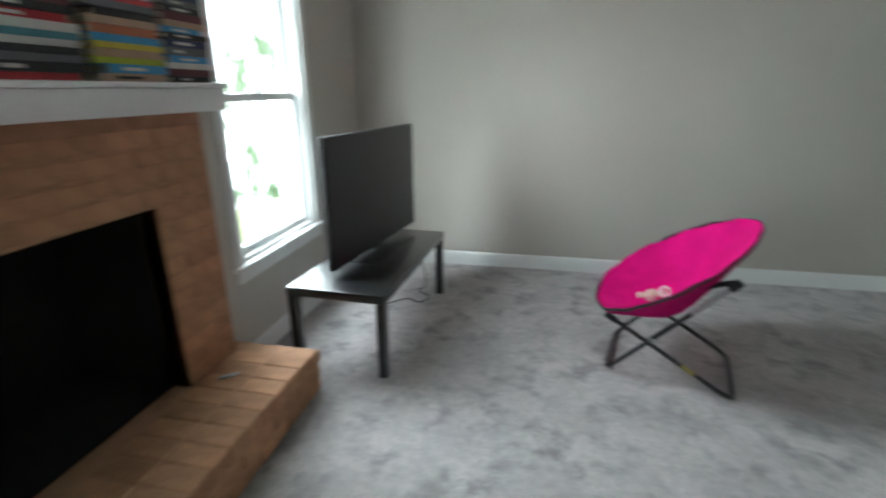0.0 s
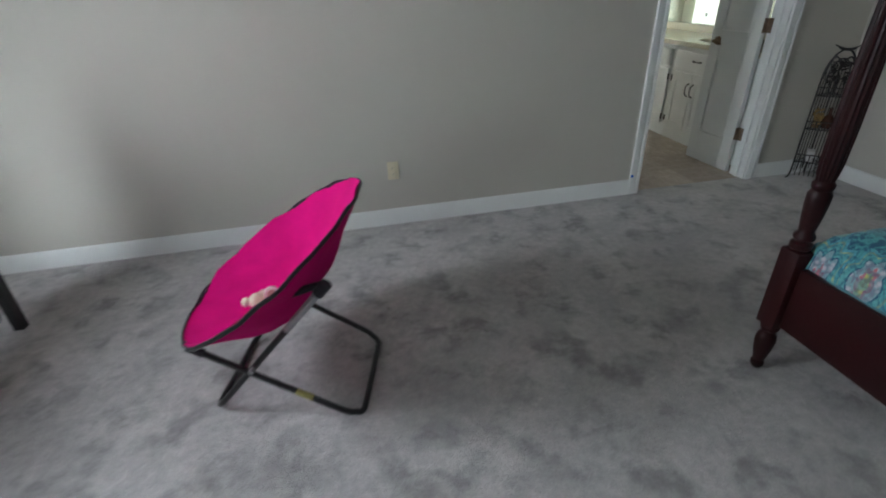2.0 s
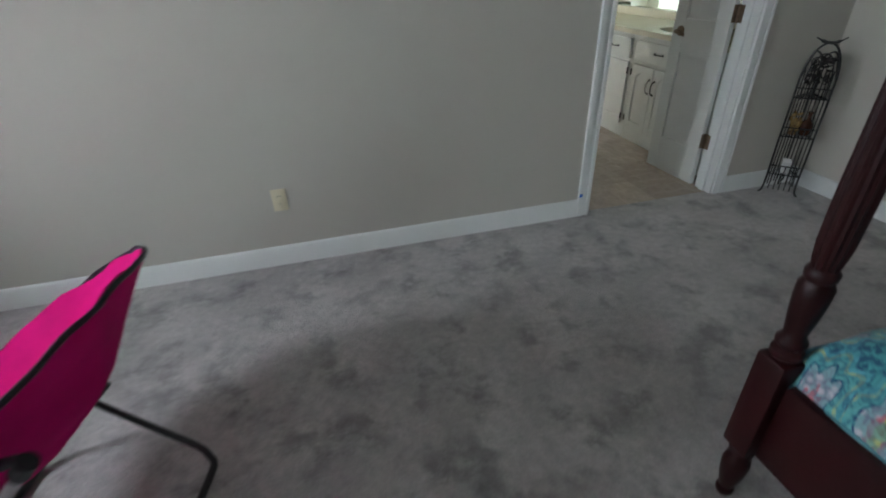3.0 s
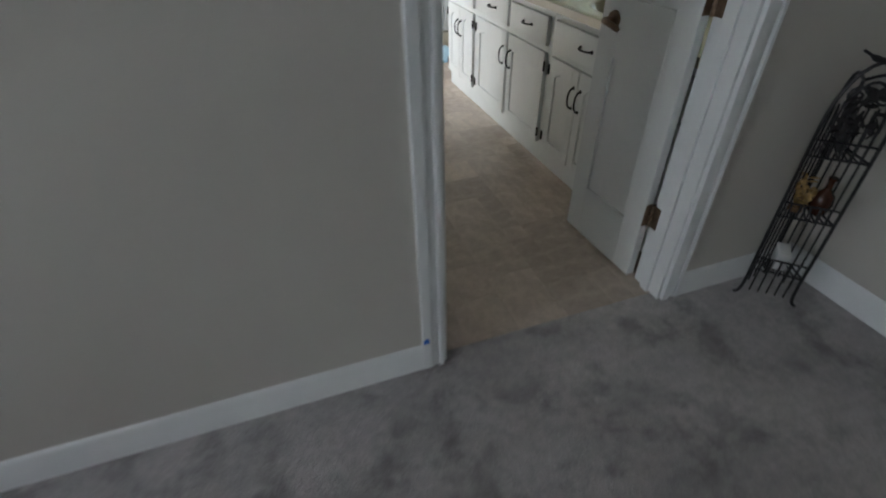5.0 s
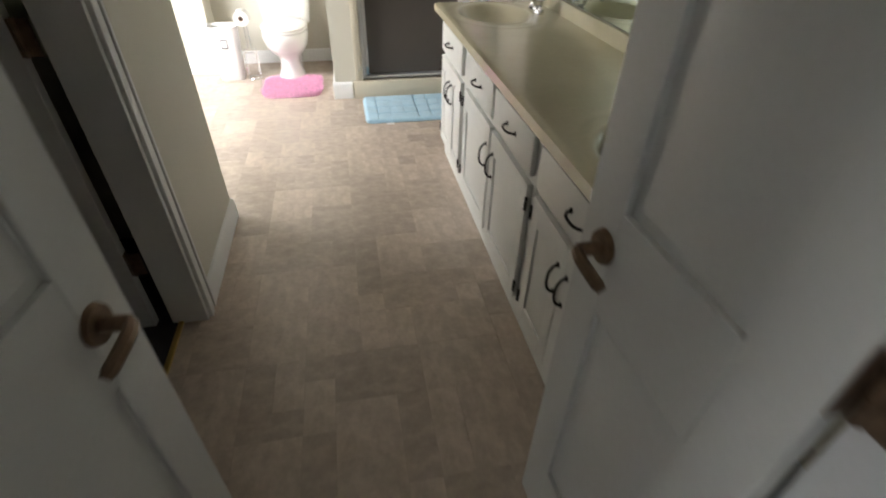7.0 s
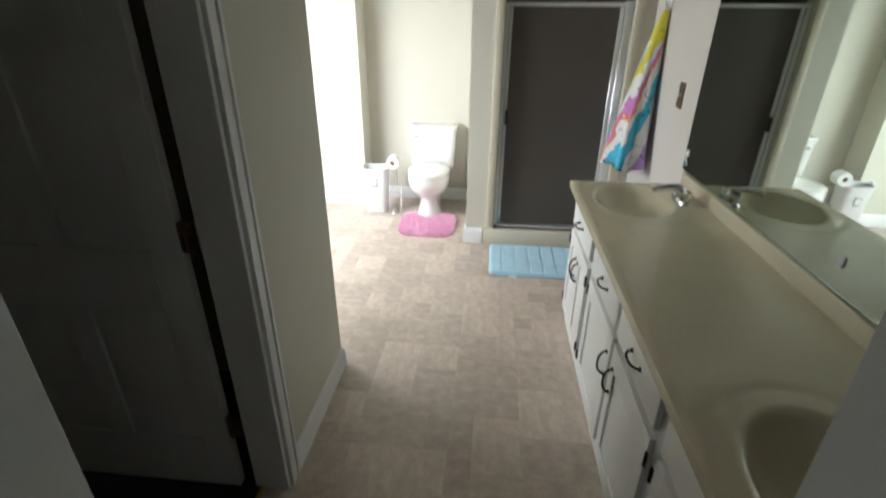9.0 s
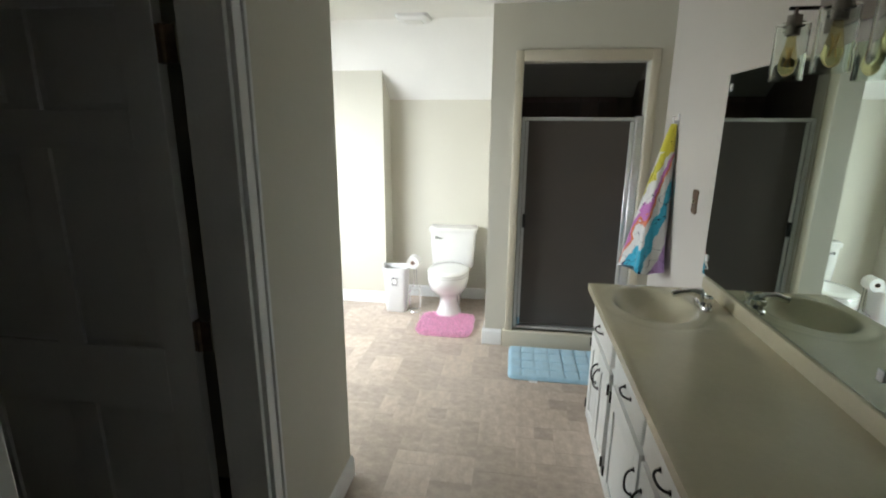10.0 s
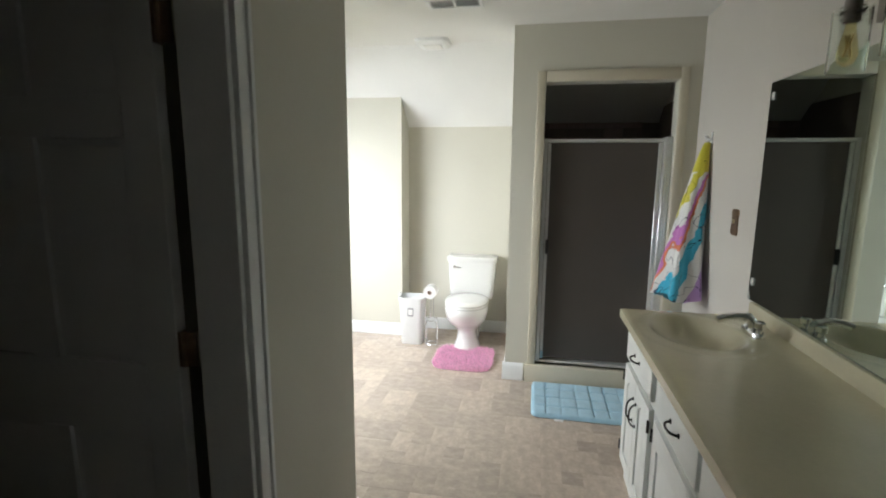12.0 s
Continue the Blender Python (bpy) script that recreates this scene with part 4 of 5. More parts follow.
# ---- bedroom: television on its table ----
tb = thing("tv_table", "low black lacquered table with square legs", "table", (0, 0, 0))
TT = 0.44
tx0, tx1, ty0, ty1 = -0.915, -0.405, 2.28, 3.385
TM = pose((tx0 + tx1) / 2, (ty0 + ty1) / 2, 0, 0, 0, -3.0)
tb.matrix_basis = TM
hw, hl = (tx1 - tx0) / 2, (ty1 - ty0) / 2
part("tabletop", box(B(), -hw, hw, -hl, hl, TT - 0.045, TT, 0.003), M_BLACK, tb)
for sx in (-1, 1):
    for sy in (-1, 1):
        part("leg", box(B(), sx * hw - (0.045 if sx > 0 else 0) - 0.001 * sx, sx * hw + (0.045 if sx < 0 else 0) - 0.001 * sx, sy * hl - (0.045 if sy > 0 else 0) - 0.001 * sy, sy * hl + (0.045 if sy < 0 else 0) - 0.001 * sy, 0, TT - 0.0455, 0.002, 1), M_BLACK, tb)
tv = thing("television", "large flat black television, switched off, on the low table", "television", (-0.675, 2.94, TT), -8.5)
part("housing", box(B(), -0.03, 0.0, -0.515, 0.515, 0.035, 0.700, 0.006), M_PLASTIC, tv)
part("back_bulge", box(B(), -0.065, -0.029, -0.36, 0.36, 0.10, 0.50, 0.015), M_PLASTIC, tv)
part("screen", box(B(), 0.0002, 0.002, -0.503, 0.503, 0.052, 0.689), M_SCREEN, tv, "dark glossy screen")
part("neck", box(B(), -0.045, -0.015, -0.06, 0.06, 0.008, 0.12, 0.006), M_PLASTIC, tv)
part("stand", box(B(), -0.12, 0.10, -0.27, 0.27, 0.0, 0.014, 0.005), M_BLACK, tv)
cord = thing("power_cord", "black power cord trailing on the carpet", "cord")
part("cable", tube(B(), smooth_line([(-0.70, 3.10, 0.004), (-0.60, 3.20, 0.004), (-0.50, 3.16, 0.004), (-0.46, 3.26, 0.004), (-0.56, 3.36, 0.004), (-0.52, 3.42, 0.02), (-0.55, 3.44, 0.18), (-0.62, 3.41, 0.38)], 6), 0.004), M_PLASTIC, cord)

# ---- bedroom: saucer chair ----
chair = thing("saucer_chair", "hot pink folding saucer chair with a black tube frame", "chair")
C = Vector((0.910, 2.758, 0.524))
W = Vector((0.235, 0.972, 0)).normalized()
Tt = Vector((0.80, -0.193, 0.565))
Tt = (Tt - W * Tt.dot(W)).normalized()
Nn = Tt.cross(W).normalized()
if Nn.z < 0:
    Nn = -Nn
RT, RW = 0.412, 0.425
def rimpoint(a, k=1.0, drop=0.0):
    wob = 1 + 0.005 * math.sin(5 * a + 0.6)
    lift = k ** 6 * (0.006 * math.cos(2 * a) + 0.0022 * math.sin(13 * a) + 0.0018 * math.sin(19 * a + 1.0))
    return C + Tt * (RT * k * wob * math.cos(a)) + W * (RW * k * wob * math.sin(a)) - Nn * (drop * (1 - 0.28 * math.cos(a) * min(1.0, 1.6 * k)) - lift) + Vector((0, 0, 0.05 * k * max(0.0, math.cos(a - 2.2))))
def bowl_rings(shift):
    out = []
    for k, d in ((1.0, 0.0), (0.965, 0.014), (0.89, 0.034), (0.77, 0.066), (0.64, 0.104), (0.50, 0.142), (0.36, 0.170), (0.2, 0.184), (0.03, 0.187)):
        out.append([rimpoint(2 * math.pi * i / 48, k, d + shift + 0.006 * math.sin(3 * 2 * math.pi * i / 48 + 4 * k) + 0.0045 * math.sin(9 * 2 * math.pi * i / 48 + 5 * k) * k + 0.003 * math.sin(14 * 2 * math.pi * i / 48 - 9 * k) * k) for i in range(48)])
    return out
bm = B()
inner, outer = bowl_rings(0.0), bowl_rings(0.012)
loft(bm, inner, cap0=False)
loft(bm, outer, cap0=False)
loft(bm, [inner[0], outer[0]], False, False)
seat = part("seat", bm, M_PINK, chair, "hot pink fabric bowl seat", smooth=80)
part("piping", tube(B(), [rimpoint(2 * math.pi * i / 96, 1.004, 0.003) for i in range(96)], 0.0042, 8, True), M_PIPING, seat, "black edge piping")
part("rim_tube", tube(B(), [rimpoint(2 * math.pi * i / 64, 1.002, 0.010) for i in range(64)], 0.0045, 8, True), M_STEEL, chair)
NB, FB = Vector((1.148, 2.380, 0.013)), Vector((1.257, 2.812, 0.013))     # back floor bar
NF, FF = Vector((0.619, 2.552, 0.013)), Vector((0.719, 2.960, 0.013))      # front floor bar
def u_frame(n, f, n_top, f_top):
    d1, d2 = (n_top - n).normalized(), (f_top - f).normalized()
    b = (f - n).normalized()
    pts = [n_top, n + d1 * 0.25, n + d1 * 0.075, n + d1 * 0.028 + b * 0.014, n + b * 0.03 + d1 * 0.006, n + b * 0.08, f - b * 0.08, f - b * 0.03 + d2 * 0.006, f + d2 * 0.028 - b * 0.014, f + d2 * 0.075, f + d2 * 0.25, f_top]
    return tube(B(), smooth_line(pts, 4), 0.0115, 10)
N1, N2 = Vector((0.610, 2.565, 0.298)), Vector((1.098, 2.432, 0.562))
part("leg_frame", u_frame(NB, FB, N1, N1 + W * 2 * (C - N1).dot(W) - Nn * 0.045), M_STEEL, chair)
part("leg_frame", u_frame(NF, FF, N2, FF + (N2 + W * 2 * (C - N2).dot(W) - Nn * 0.04 - FF) * 0.50), M_STEEL, chair)
ax = N2 - NF
part("grey_sleeve", tube(B(), [NF + ax * 0.68, NF + ax * 0.95], 0.0128, 10), M_GREY, chair, "bare grey metal section of the frame")
part("end_cap", tube(B(), [NF + ax * 0.94, NF + ax * 1.01], 0.02, 12), M_PIPING, chair)
part("end_cap", tube(B(), [N1 + (N1 - NB) * 0.03, N1 - (N1 - NB) * 0.06], 0.0155, 12), M_PIPING, chair)
ay = N1 - NB
pk = (N1 - N2).normalized()
part("frame_pocket", tube(B(), smooth_line([N2 + W * 0.012 + pk * 0.01, N2 + W * 0.016 + pk * 0.08 + Vector((0, 0, 0.012)), N2 + W * 0.02 + pk * 0.17 + Vector((0, 0, 0.012))], 4), [0.013] * 6 + [0.009] * 3, 10), M_PIPING, chair, "black webbing pocket round the frame")
part("sticker", tube(B(), [NB + ay * 0.30, NB + ay * 0.40], 0.0121, 10), M_YELLOW, chair, "yellow warning sticker on the tube")
pv = NF + ax * 0.385
part("pivot", cyl(B(), pv - W * 0.03, pv + W * 0.02, 0.009, seg=12), M_GREY, chair)
# small soft toy lying in the bowl
M_FUR = material("cream_plush", (0.60, 0.50, 0.40), 0.95, vary=0.15, scale=60, bump=0.5, bump_scale=300)
toy = thing("plush_toy", "small cream plush toy lying in the pink chair", "toy")
p0 = C + Tt * ((Vector((0.812, 2.695, 0.358)) - C).dot(Tt)) + W * ((Vector((0.812, 2.695, 0.358)) - C).dot(W)) - Nn * 0.095 + W * 0.03
bm = B()
for off, r in (((0, 0, 0), 0.032), ((0.05, -0.005, 0.018), 0.024), ((-0.045, 0.01, -0.005), 0.018), ((0.02, 0.03, 0.012), 0.015)):
    bmesh.ops.create_icosphere(bm, subdivisions=2, radius=r, matrix=Matrix.Translation(p0 + Vector(off)))
tagged(toy, kind="thing")
part("body", bm, M_FUR, toy, smooth=180)
bm = tube(B(), [p0 + Vector((0.06 + 0.022 * math.cos(a), -0.02 + 0.006 * math.sin(a), 0.035 + 0.022 * math.sin(a))) for a in (2 * math.pi * k / 16 for k in range(16))], 0.007, 8, True)
part("collar", bm, M_PAPER, toy, "white ring collar")

# ---- bedroom: four-post bed ----
bed = thing("four_poster_bed", "dark mahogany four-poster bed with turned and reeded posts", "bed")
def post_parts(x, y):
    def slim(profile):
        return [(z, r * 0.87) for z, r in profile]
    bm = lathe(B(), x, y, slim([(0, 0.020), (0.012, 0.027), (0.025, 0.028), (0.035, 0.022), (0.05, 0.026), (0.09, 0.036), (0.135, 0.041), (0.16, 0.036), (0.172, 0.026), (0.18, 0.026), (0.187, 0.036), (0.20, 0.038), (0.21, 0.03)]), 24)
    p = part("post_foot", bm, M_WOOD, bed)
    part("post_block", box(B(), x - 0.038, x + 0.038, y - 0.038, y + 0.038, 0.21, 0.53, 0.006), M_WOOD, bed)
    bm = lathe(B(), x, y, slim([(0.53, 0.03), (0.54, 0.040), (0.555, 0.040), (0.565, 0.028), (0.575, 0.038), (0.585, 0.038), (0.60, 0.027), (0.62, 0.030), (0.66, 0.036), (0.70, 0.040), (0.735, 0.041), (0.75, 0.032), (0.758, 0.037), (0.772, 0.038), (0.782, 0.030)]), 24)
    part("post_vase", bm, M_WOOD, bed)
    bm = lathe(B(), x, y, slim([(0.782, 0.030), (0.80, 0.034), (0.84, 0.039), (0.95, 0.041), (1.2, 0.038), (1.7, 0.029), (1.78, 0.026)]), 32, 16, 0.10)
    part("post_shaft", bm, M_WOOD, bed, "reeded bed post shaft")
    bm = lathe(B(), x, y, slim([(1.78, 0.024), (1.79, 0.034), (1.80, 0.034), (1.81, 0.022), (1.84, 0.034), (1.88, 0.03), (1.92, 0.014), (1.95, 0.004)]), 24)
    part("finial", bm, M_WOOD, bed)
BX0, BX1, BYA, BYB = 2.70, 4.66, 0.74, 2.265
for x in (BX0, BX1):
    for y in (BYA, BYB):
        post_parts(x, y)
part("footboard", box(B(), BX0 - 0.016, BX0 + 0.016, BYA + 0.043, BYB - 0.043, 0.225, 0.475, 0.005), M_WOOD, bed)
part("headboard", box(B(), BX1 - 0.016, BX1 + 0.016, BYA + 0.043, BYB - 0.043, 0.30, 1.25, 0.02), M_WOOD, bed)
for y in (BYA, BYB):
    part("side_rail", box(B(), BX0 + 0.043, BX1 - 0.043, y - 0.014, y + 0.014, 0.23, 0.43, 0.004), M_WOOD, bed)
mattress = thing("mattress", "white mattress under the teal quilt", "mattress")
part("body", box(B(), BX0 + 0.03, BX1 - 0.03, BYA + 0.03, BYB - 0.03, 0.30, 0.52, 0.05, 4), M_PAPER, mattress)
part("slat_base", box(B(), BX0 + 0.017, BX1 - 0.017, BYA + 0.015, BYB - 0.015, 0.25, 0.298), M_WOOD, mattress)
# quilt with soft edges that tucks inside the footboard
bm = B()
qx0, qx1, qy0, qy1 = BX0 + 0.005, BX1 - 0.4, BYA - 0.02, BYB + 0.012
nqx, nqy = 70, 60
qg = []
for j in range(nqy + 1):
    row = []
    for i in range(nqx + 1):
        x, y = qx0 + (qx1 - qx0) * i / nqx, qy0 + (qy1 - qy0) * j / nqy
        e = min((x - qx0) / 0.17, (y - qy0) / 0.14, (qy1 - y) / 0.14, 1.0)
        e = max(e, 0.0)
        z = 0.465 + 0.16 * math.sqrt(max(0, 1 - (1 - e) ** 2))
        z += 0.012 * noise.noise(Vector((x * 5, y * 5, 1.0))) + 0.006 * noise.noise(Vector((x * 16, y * 16, 3.0)))
        row.append(bm.verts.new((x, y, z)))
    qg.append(row)
for j in range(nqy):
    for i in range(nqx):
        bm.faces.new((qg[j][i], qg[j][i + 1], qg[j + 1][i + 1], qg[j + 1][i]))
edge = [qg[0][i] for i in range(nqx + 1)] + [qg[j][nqx] for j in range(1, nqy + 1)] + [qg[nqy][i] for i in range(nqx - 1, -1, -1)] + [qg[j][0] for j in range(nqy - 1, 0, -1)]
dn = [bm.verts.new((v.co.x, v.co.y, v.co.z - 0.015)) for v in edge]
for k in range(len(edge)):
    q = (k + 1) % len(edge)
    bm.faces.new((edge[k], edge[q], dn[q], dn[k]))
quilt = thing("quilt", "teal quilt with pink and yellow flower medallions on the bed", "quilt")
line = [Vector(v.co) for v in edge]
part("cover", bm, M_QUILT, quilt, smooth=80)
part("binding", tube(B(), line[::2], 0.007, 6, True), BOOK_MATS["teal"], quilt, "teal edge binding")

# ---- bedroom: outlet and corner rack ----
ol = thing("wall_outlet", "almond plastic wall outlet above the baseboard", "outlet")
part("plate", box(B(), 1.463, 1.533, NY - 0.006, NY - 0.0005, 0.305, 0.42, 0.003), M_OUTLET, ol)
for z in (0.342, 0.383):
    part("socket", box(B(), 1.482, 1.514, NY - 0.0085, NY - 0.0062, z - 0.013, z + 0.013, 0.001, 1), M_OUTLET, ol)
    for x in (1.492, 1.504):
        # slots are thin black boxes, their inner shade given as colour
        part("slot", box(B(), x - 0.001, x + 0.001, NY - 0.0092, NY - 0.0086, z - 0.005, z + 0.005), M_DARK, ol)

rack = thing("corner_rack", "black wrought iron corner rack with an arched top", "rack")
F1, F2, BK = Vector((4.44, 3.875, 0)), Vector((4.56, 3.755, 0)), Vector((4.63, 3.93, 0))
def up(v, z):
    return Vector((v.x, v.y, z))
mid = (F1 + F2) / 2
for foot, sgn in ((F1, 1), (F2, -1)):
    out = (foot - mid).normalized()
    part("post", tube(B(), smooth_line([up(foot + out * 0.02, 0.004), up(foot, 0.05), up(foot, 0.30), up(foot, 0.70)], 4), 0.006, 8), M_STEEL, rack)
part("post", tube(B(), [up(BK, 0.004), up(BK, 0.80)], 0.006, 8), M_STEEL, rack)
h = (F2 - F1).length / 2
d12 = (F2 - F1).normalized()
arch = [up(mid + d12 * (-h * math.cos(a)), 0.70 + 0.20 * math.sin(a)) for a in (math.pi * k / 16 for k in range(17))]
part("arch", tube(B(), arch, 0.006, 8), M_STEEL, rack)
part("arch", tube(B(), [up(mid + (p - up(mid, p.z)) * 0.7, 0.70 + (p.z - 0.70) * 0.72) for p in arch], 0.0045, 8), M_STEEL, rack)
for a, b in ((F1, BK), (F2, BK)):
    part("arch_brace", tube(B(), smooth_line([up(a, 0.70), up((a * 0.6 + b * 0.4), 0.84), up(b, 0.80)], 5), 0.005, 8), M_STEEL, rack)
for z in (0.13, 0.37, 0.60):
    sh = part("shelf", tube(B(), [up(F1, z), up(F2, z), up(BK, z)], 0.005, 6, True), M_STEEL, rack)
    part("gallery_rail", tube(B(), [up(F1, z + 0.055), up(F2, z + 0.055)], 0.004, 6), M_STEEL, sh)
    for k in range(1, 6):
        p = F1.lerp(F2, k / 6)
        part("spindle", tube(B(), [up(p, z - (0.10 if z < 0.2 else 0.0)), up(p, z + 0.055)], 0.0035, 6), M_STEEL, sh)
        part("shelf_wire", tube(B(), [up(p, z), up(p.lerp(BK, 0.95), z)], 0.003, 6), M_STEEL, sh)
for k in (1, 2, 4, 5):
    p = F1.lerp(F2, k / 6)
    part("upright", tube(B(), [up(p, 0.655), up(p, 0.72 + 0.05 * math.sin(math.pi * k / 6))], 0.0035, 6), M_STEEL, rack)
for a, b in ((F1, BK), (F2, BK)):
    for k in (1, 2, 3, 4):
        p = a.lerp(b, k / 5)
        part("side_bar", tube(B(), [up(p, 0.05), up(p, 0.75)], 0.0035, 6), M_STEEL, rack)
part("scroll_top", tube(B(), smooth_line([up(mid - d12 * 0.07, 0.925), up(mid - d12 * 0.03, 0.905), up(mid, 0.90), up(mid + d12 * 0.03, 0.905), up(mid + d12 * 0.07, 0.93)], 5), [0.004] * 4 + [0.009] * 13 + [0.004] * 4, 8), M_STEEL, rack)
for s in (-1, 1):
    part("scroll", tube(B(), [up(mid + d12 * s * 0.035, 0) + Vector((0, 0, 0.80 + 0.0)) + d12 * (0.028 * (1 - k / 22) * math.cos(k * 0.6)) + Vector((0, 0, 0.028 * (1 - k / 22) * math.sin(k * 0.6))) for k in range(20)], 0.004, 6), M_STEEL, rack)
M_BASKET = material("amber_weave", (0.20, 0.11, 0.045), 0.6, vary=0.5, scale=70, bump=0.5, bump_scale=160)
M_GILT = material("pale_gilt", (0.42, 0.27, 0.10), 0.45, 0.35, vary=0.4, scale=60)
M_BROWN = material("brown_glaze", (0.06, 0.022, 0.012), 0.25, vary=0.3, scale=20)
M_DRIED = material("dried_leaves", (0.02, 0.017, 0.016), 0.8, vary=0.5, scale=50)
M_PICT = material("grey_glass_picture", (0.20, 0.20, 0.20), 0.25, vary=0.4, scale=25)
bas = thing("ornament", "gilded leaf cluster ornament on the rack shelf", "ornament")
ctr = (F1 + F2 + BK) / 3
left_ = ctr - d12 * 0.032
rr = random.Random(9)
bm = cyl(B(), (left_.x, left_.y, 0.3755), (left_.x, left_.y, 0.39), 0.024, 0.02, 18)
cyl(bm, (left_.x, left_.y, 0.39), (left_.x, left_.y, 0.43), 0.008, 0.01, 12)
part("stand", bm, M_BASKET, bas)
bm = B()
for k in range(40):
    a, h_, q = rr.uniform(0, 6.28), rr.uniform(0.40, 0.50), rr.uniform(0.006, 0.038)
    at_ = Vector((left_.x + q * math.cos(a), left_.y + q * math.sin(a), h_))
    m = Matrix.Translation(at_) @ Euler((rr.uniform(0, 6), rr.uniform(0, 6), rr.uniform(0, 6))).to_matrix().to_4x4() @ Matrix.Diagonal((0.018, 0.011, 0.004, 1))
    bmesh.ops.create_icosphere(bm, subdivisions=1, radius=1, matrix=m)
part("gilt_crown", bm, M_GILT, bas, "pale gold leaves")
right_ = ctr + d12 * 0.03
btl = thing("bottle", "round brown glass bottle beside the gilded ornament", "bottle", (right_.x, right_.y, 0.3755))
part("body", loft(B(), [ring(0, 0, z, r, r, 20) for z, r in ((0, 0.022), (0.012, 0.030), (0.045, 0.036), (0.075, 0.030), (0.092, 0.014), (0.10, 0.011))]), M_BROWN, btl)
part("neck", loft(B(), [ring(0, 0, z, r, r, 16) for z, r in ((0.1002, 0.011), (0.128, 0.010), (0.13, 0.014), (0.14, 0.014))]), M_BROWN, btl)
pic = thing("picture_frame", "small grey framed picture standing on the rack shelf", "picture frame", (ctr.x, ctr.y, 0.6055), 45)
part("frame", box(B(), -0.045, 0.045, -0.006, 0.0, 0, 0.12, 0.003), M_STEEL, pic)
part("picture", box(B(), -0.036, 0.036, -0.0075, -0.0062, 0.01, 0.11), M_PICT, pic)
wr = thing("dried_bouquet", "dark dried leaf bouquet under the arch of the rack", "bouquet")
bm = B()
for k in range(46):
    p = up(mid, 0.74) + d12 * rr.uniform(-0.05, 0.05) + Vector((0.01, 0.01, 0)) * rr.uniform(-1, 1) + Vector((0, 0, rr.uniform(-0.05, 0.08)))
    m = Matrix.Translation(p) @ Euler((rr.uniform(0, 6), rr.uniform(0, 6), rr.uniform(0, 6))).to_matrix().to_4x4() @ Matrix.Diagonal((0.022, 0.010, 0.003, 1))
    bmesh.ops.create_icosphere(bm, subdivisions=1, radius=1, matrix=m)
part("leaves", bm, M_DRIED, wr)
part("stem", tube(B(), [up(mid, 0.655), up(mid, 0.76)], 0.004, 6), M_STEEL, wr)
box_low = thing("white_box", "low white box on the bottom of the rack", "box", (ctr.x, ctr.y, 0.1355), 45)
part("body", box(B(), -0.04, 0.04, -0.02, 0.02, 0, 0.06, 0.003), M_BIN, box_low)
part("lid", box(B(), -0.042, 0.042, -0.022, 0.022, 0.0602, 0.072, 0.003), M_PAPER, box_low)

# ---- bathroom: toilet ----
wc = thing("toilet", "white ceramic toilet with a closed lid", "toilet", (3.235, 0, 0))
def oval(y, z, rx, ry, n=36):
    return ring(0, y, z, rx, ry, n, 2.2)
bm = B()
loft(bm, [oval(8.28, 0.0, 0.115, 0.17), oval(8.28, 0.03, 0.108, 0.162), oval(8.29, 0.08, 0.088, 0.14), oval(8.29, 0.15, 0.080, 0.125), oval(8.285, 0.19, 0.095, 0.14), oval(8.26, 0.235, 0.138, 0.185), oval(8.24, 0.285, 0.166, 0.218), oval(8.23, 0.345, 0.178, 0.233), oval(8.23, 0.375, 0.179, 0.235), oval(8.23, 0.39, 0.172, 0.228)])
part("bowl", bm, M_CERAMIC, wc, smooth=60)
part("outlet_base", box(B(), -0.085, 0.085, 8.36, 8.60, 0.0, 0.37, 0.03, 3), M_CERAMIC, wc)
bm = B()
loft(bm, [oval(8.232, 0.3925, 0.175, 0.232), oval(8.232, 0.404, 0.18, 0.238), oval(8.232, 0.413, 0.175, 0.233)])
part("seat", bm, M_CERAMIC, wc)
bm = B()
loft(bm, [oval(8.232, 0.416, 0.176, 0.234), oval(8.232, 0.428, 0.18, 0.238), oval(8.232, 0.437, 0.168, 0.225), oval(8.232, 0.44, 0.10, 0.14)])
part("lid", bm, M_CERAMIC, wc)
bm = B()
loft(bm, [ring(0, 8.585, z, rx, 0.095, 32, 7) for z, rx in ((0.375, 0.185), (0.39, 0.192), (0.55, 0.205), (0.70, 0.213))])
part("tank", bm, M_CERAMIC, wc)
bm = B()
loft(bm, [ring(0, 8.583, z, rx, ry, 32, 7) for z, rx, ry in ((0.7005, 0.222, 0.105), (0.712, 0.226, 0.108), (0.735, 0.226, 0.108), (0.745, 0.215, 0.098))])
part("tank_lid", bm, M_CERAMIC, wc)
bm = cyl(B(), (-0.15, 8.491, 0.655), (-0.15, 8.478, 0.655), 0.012, seg=14)
tube(bm, [(-0.15, 8.476, 0.655), (-0.09, 8.474, 0.650)], [0.007, 0.005], 8)
part("flush_lever", bm, M_CHROME, wc, "chrome flush lever")
for s in (-1, 1):
    part("bolt_cap", cyl(B(), (s * 0.095, 8.30, 0.0), (s * 0.095, 8.30, 0.022), 0.014, 0.009, 12), M_CERAMIC, wc)

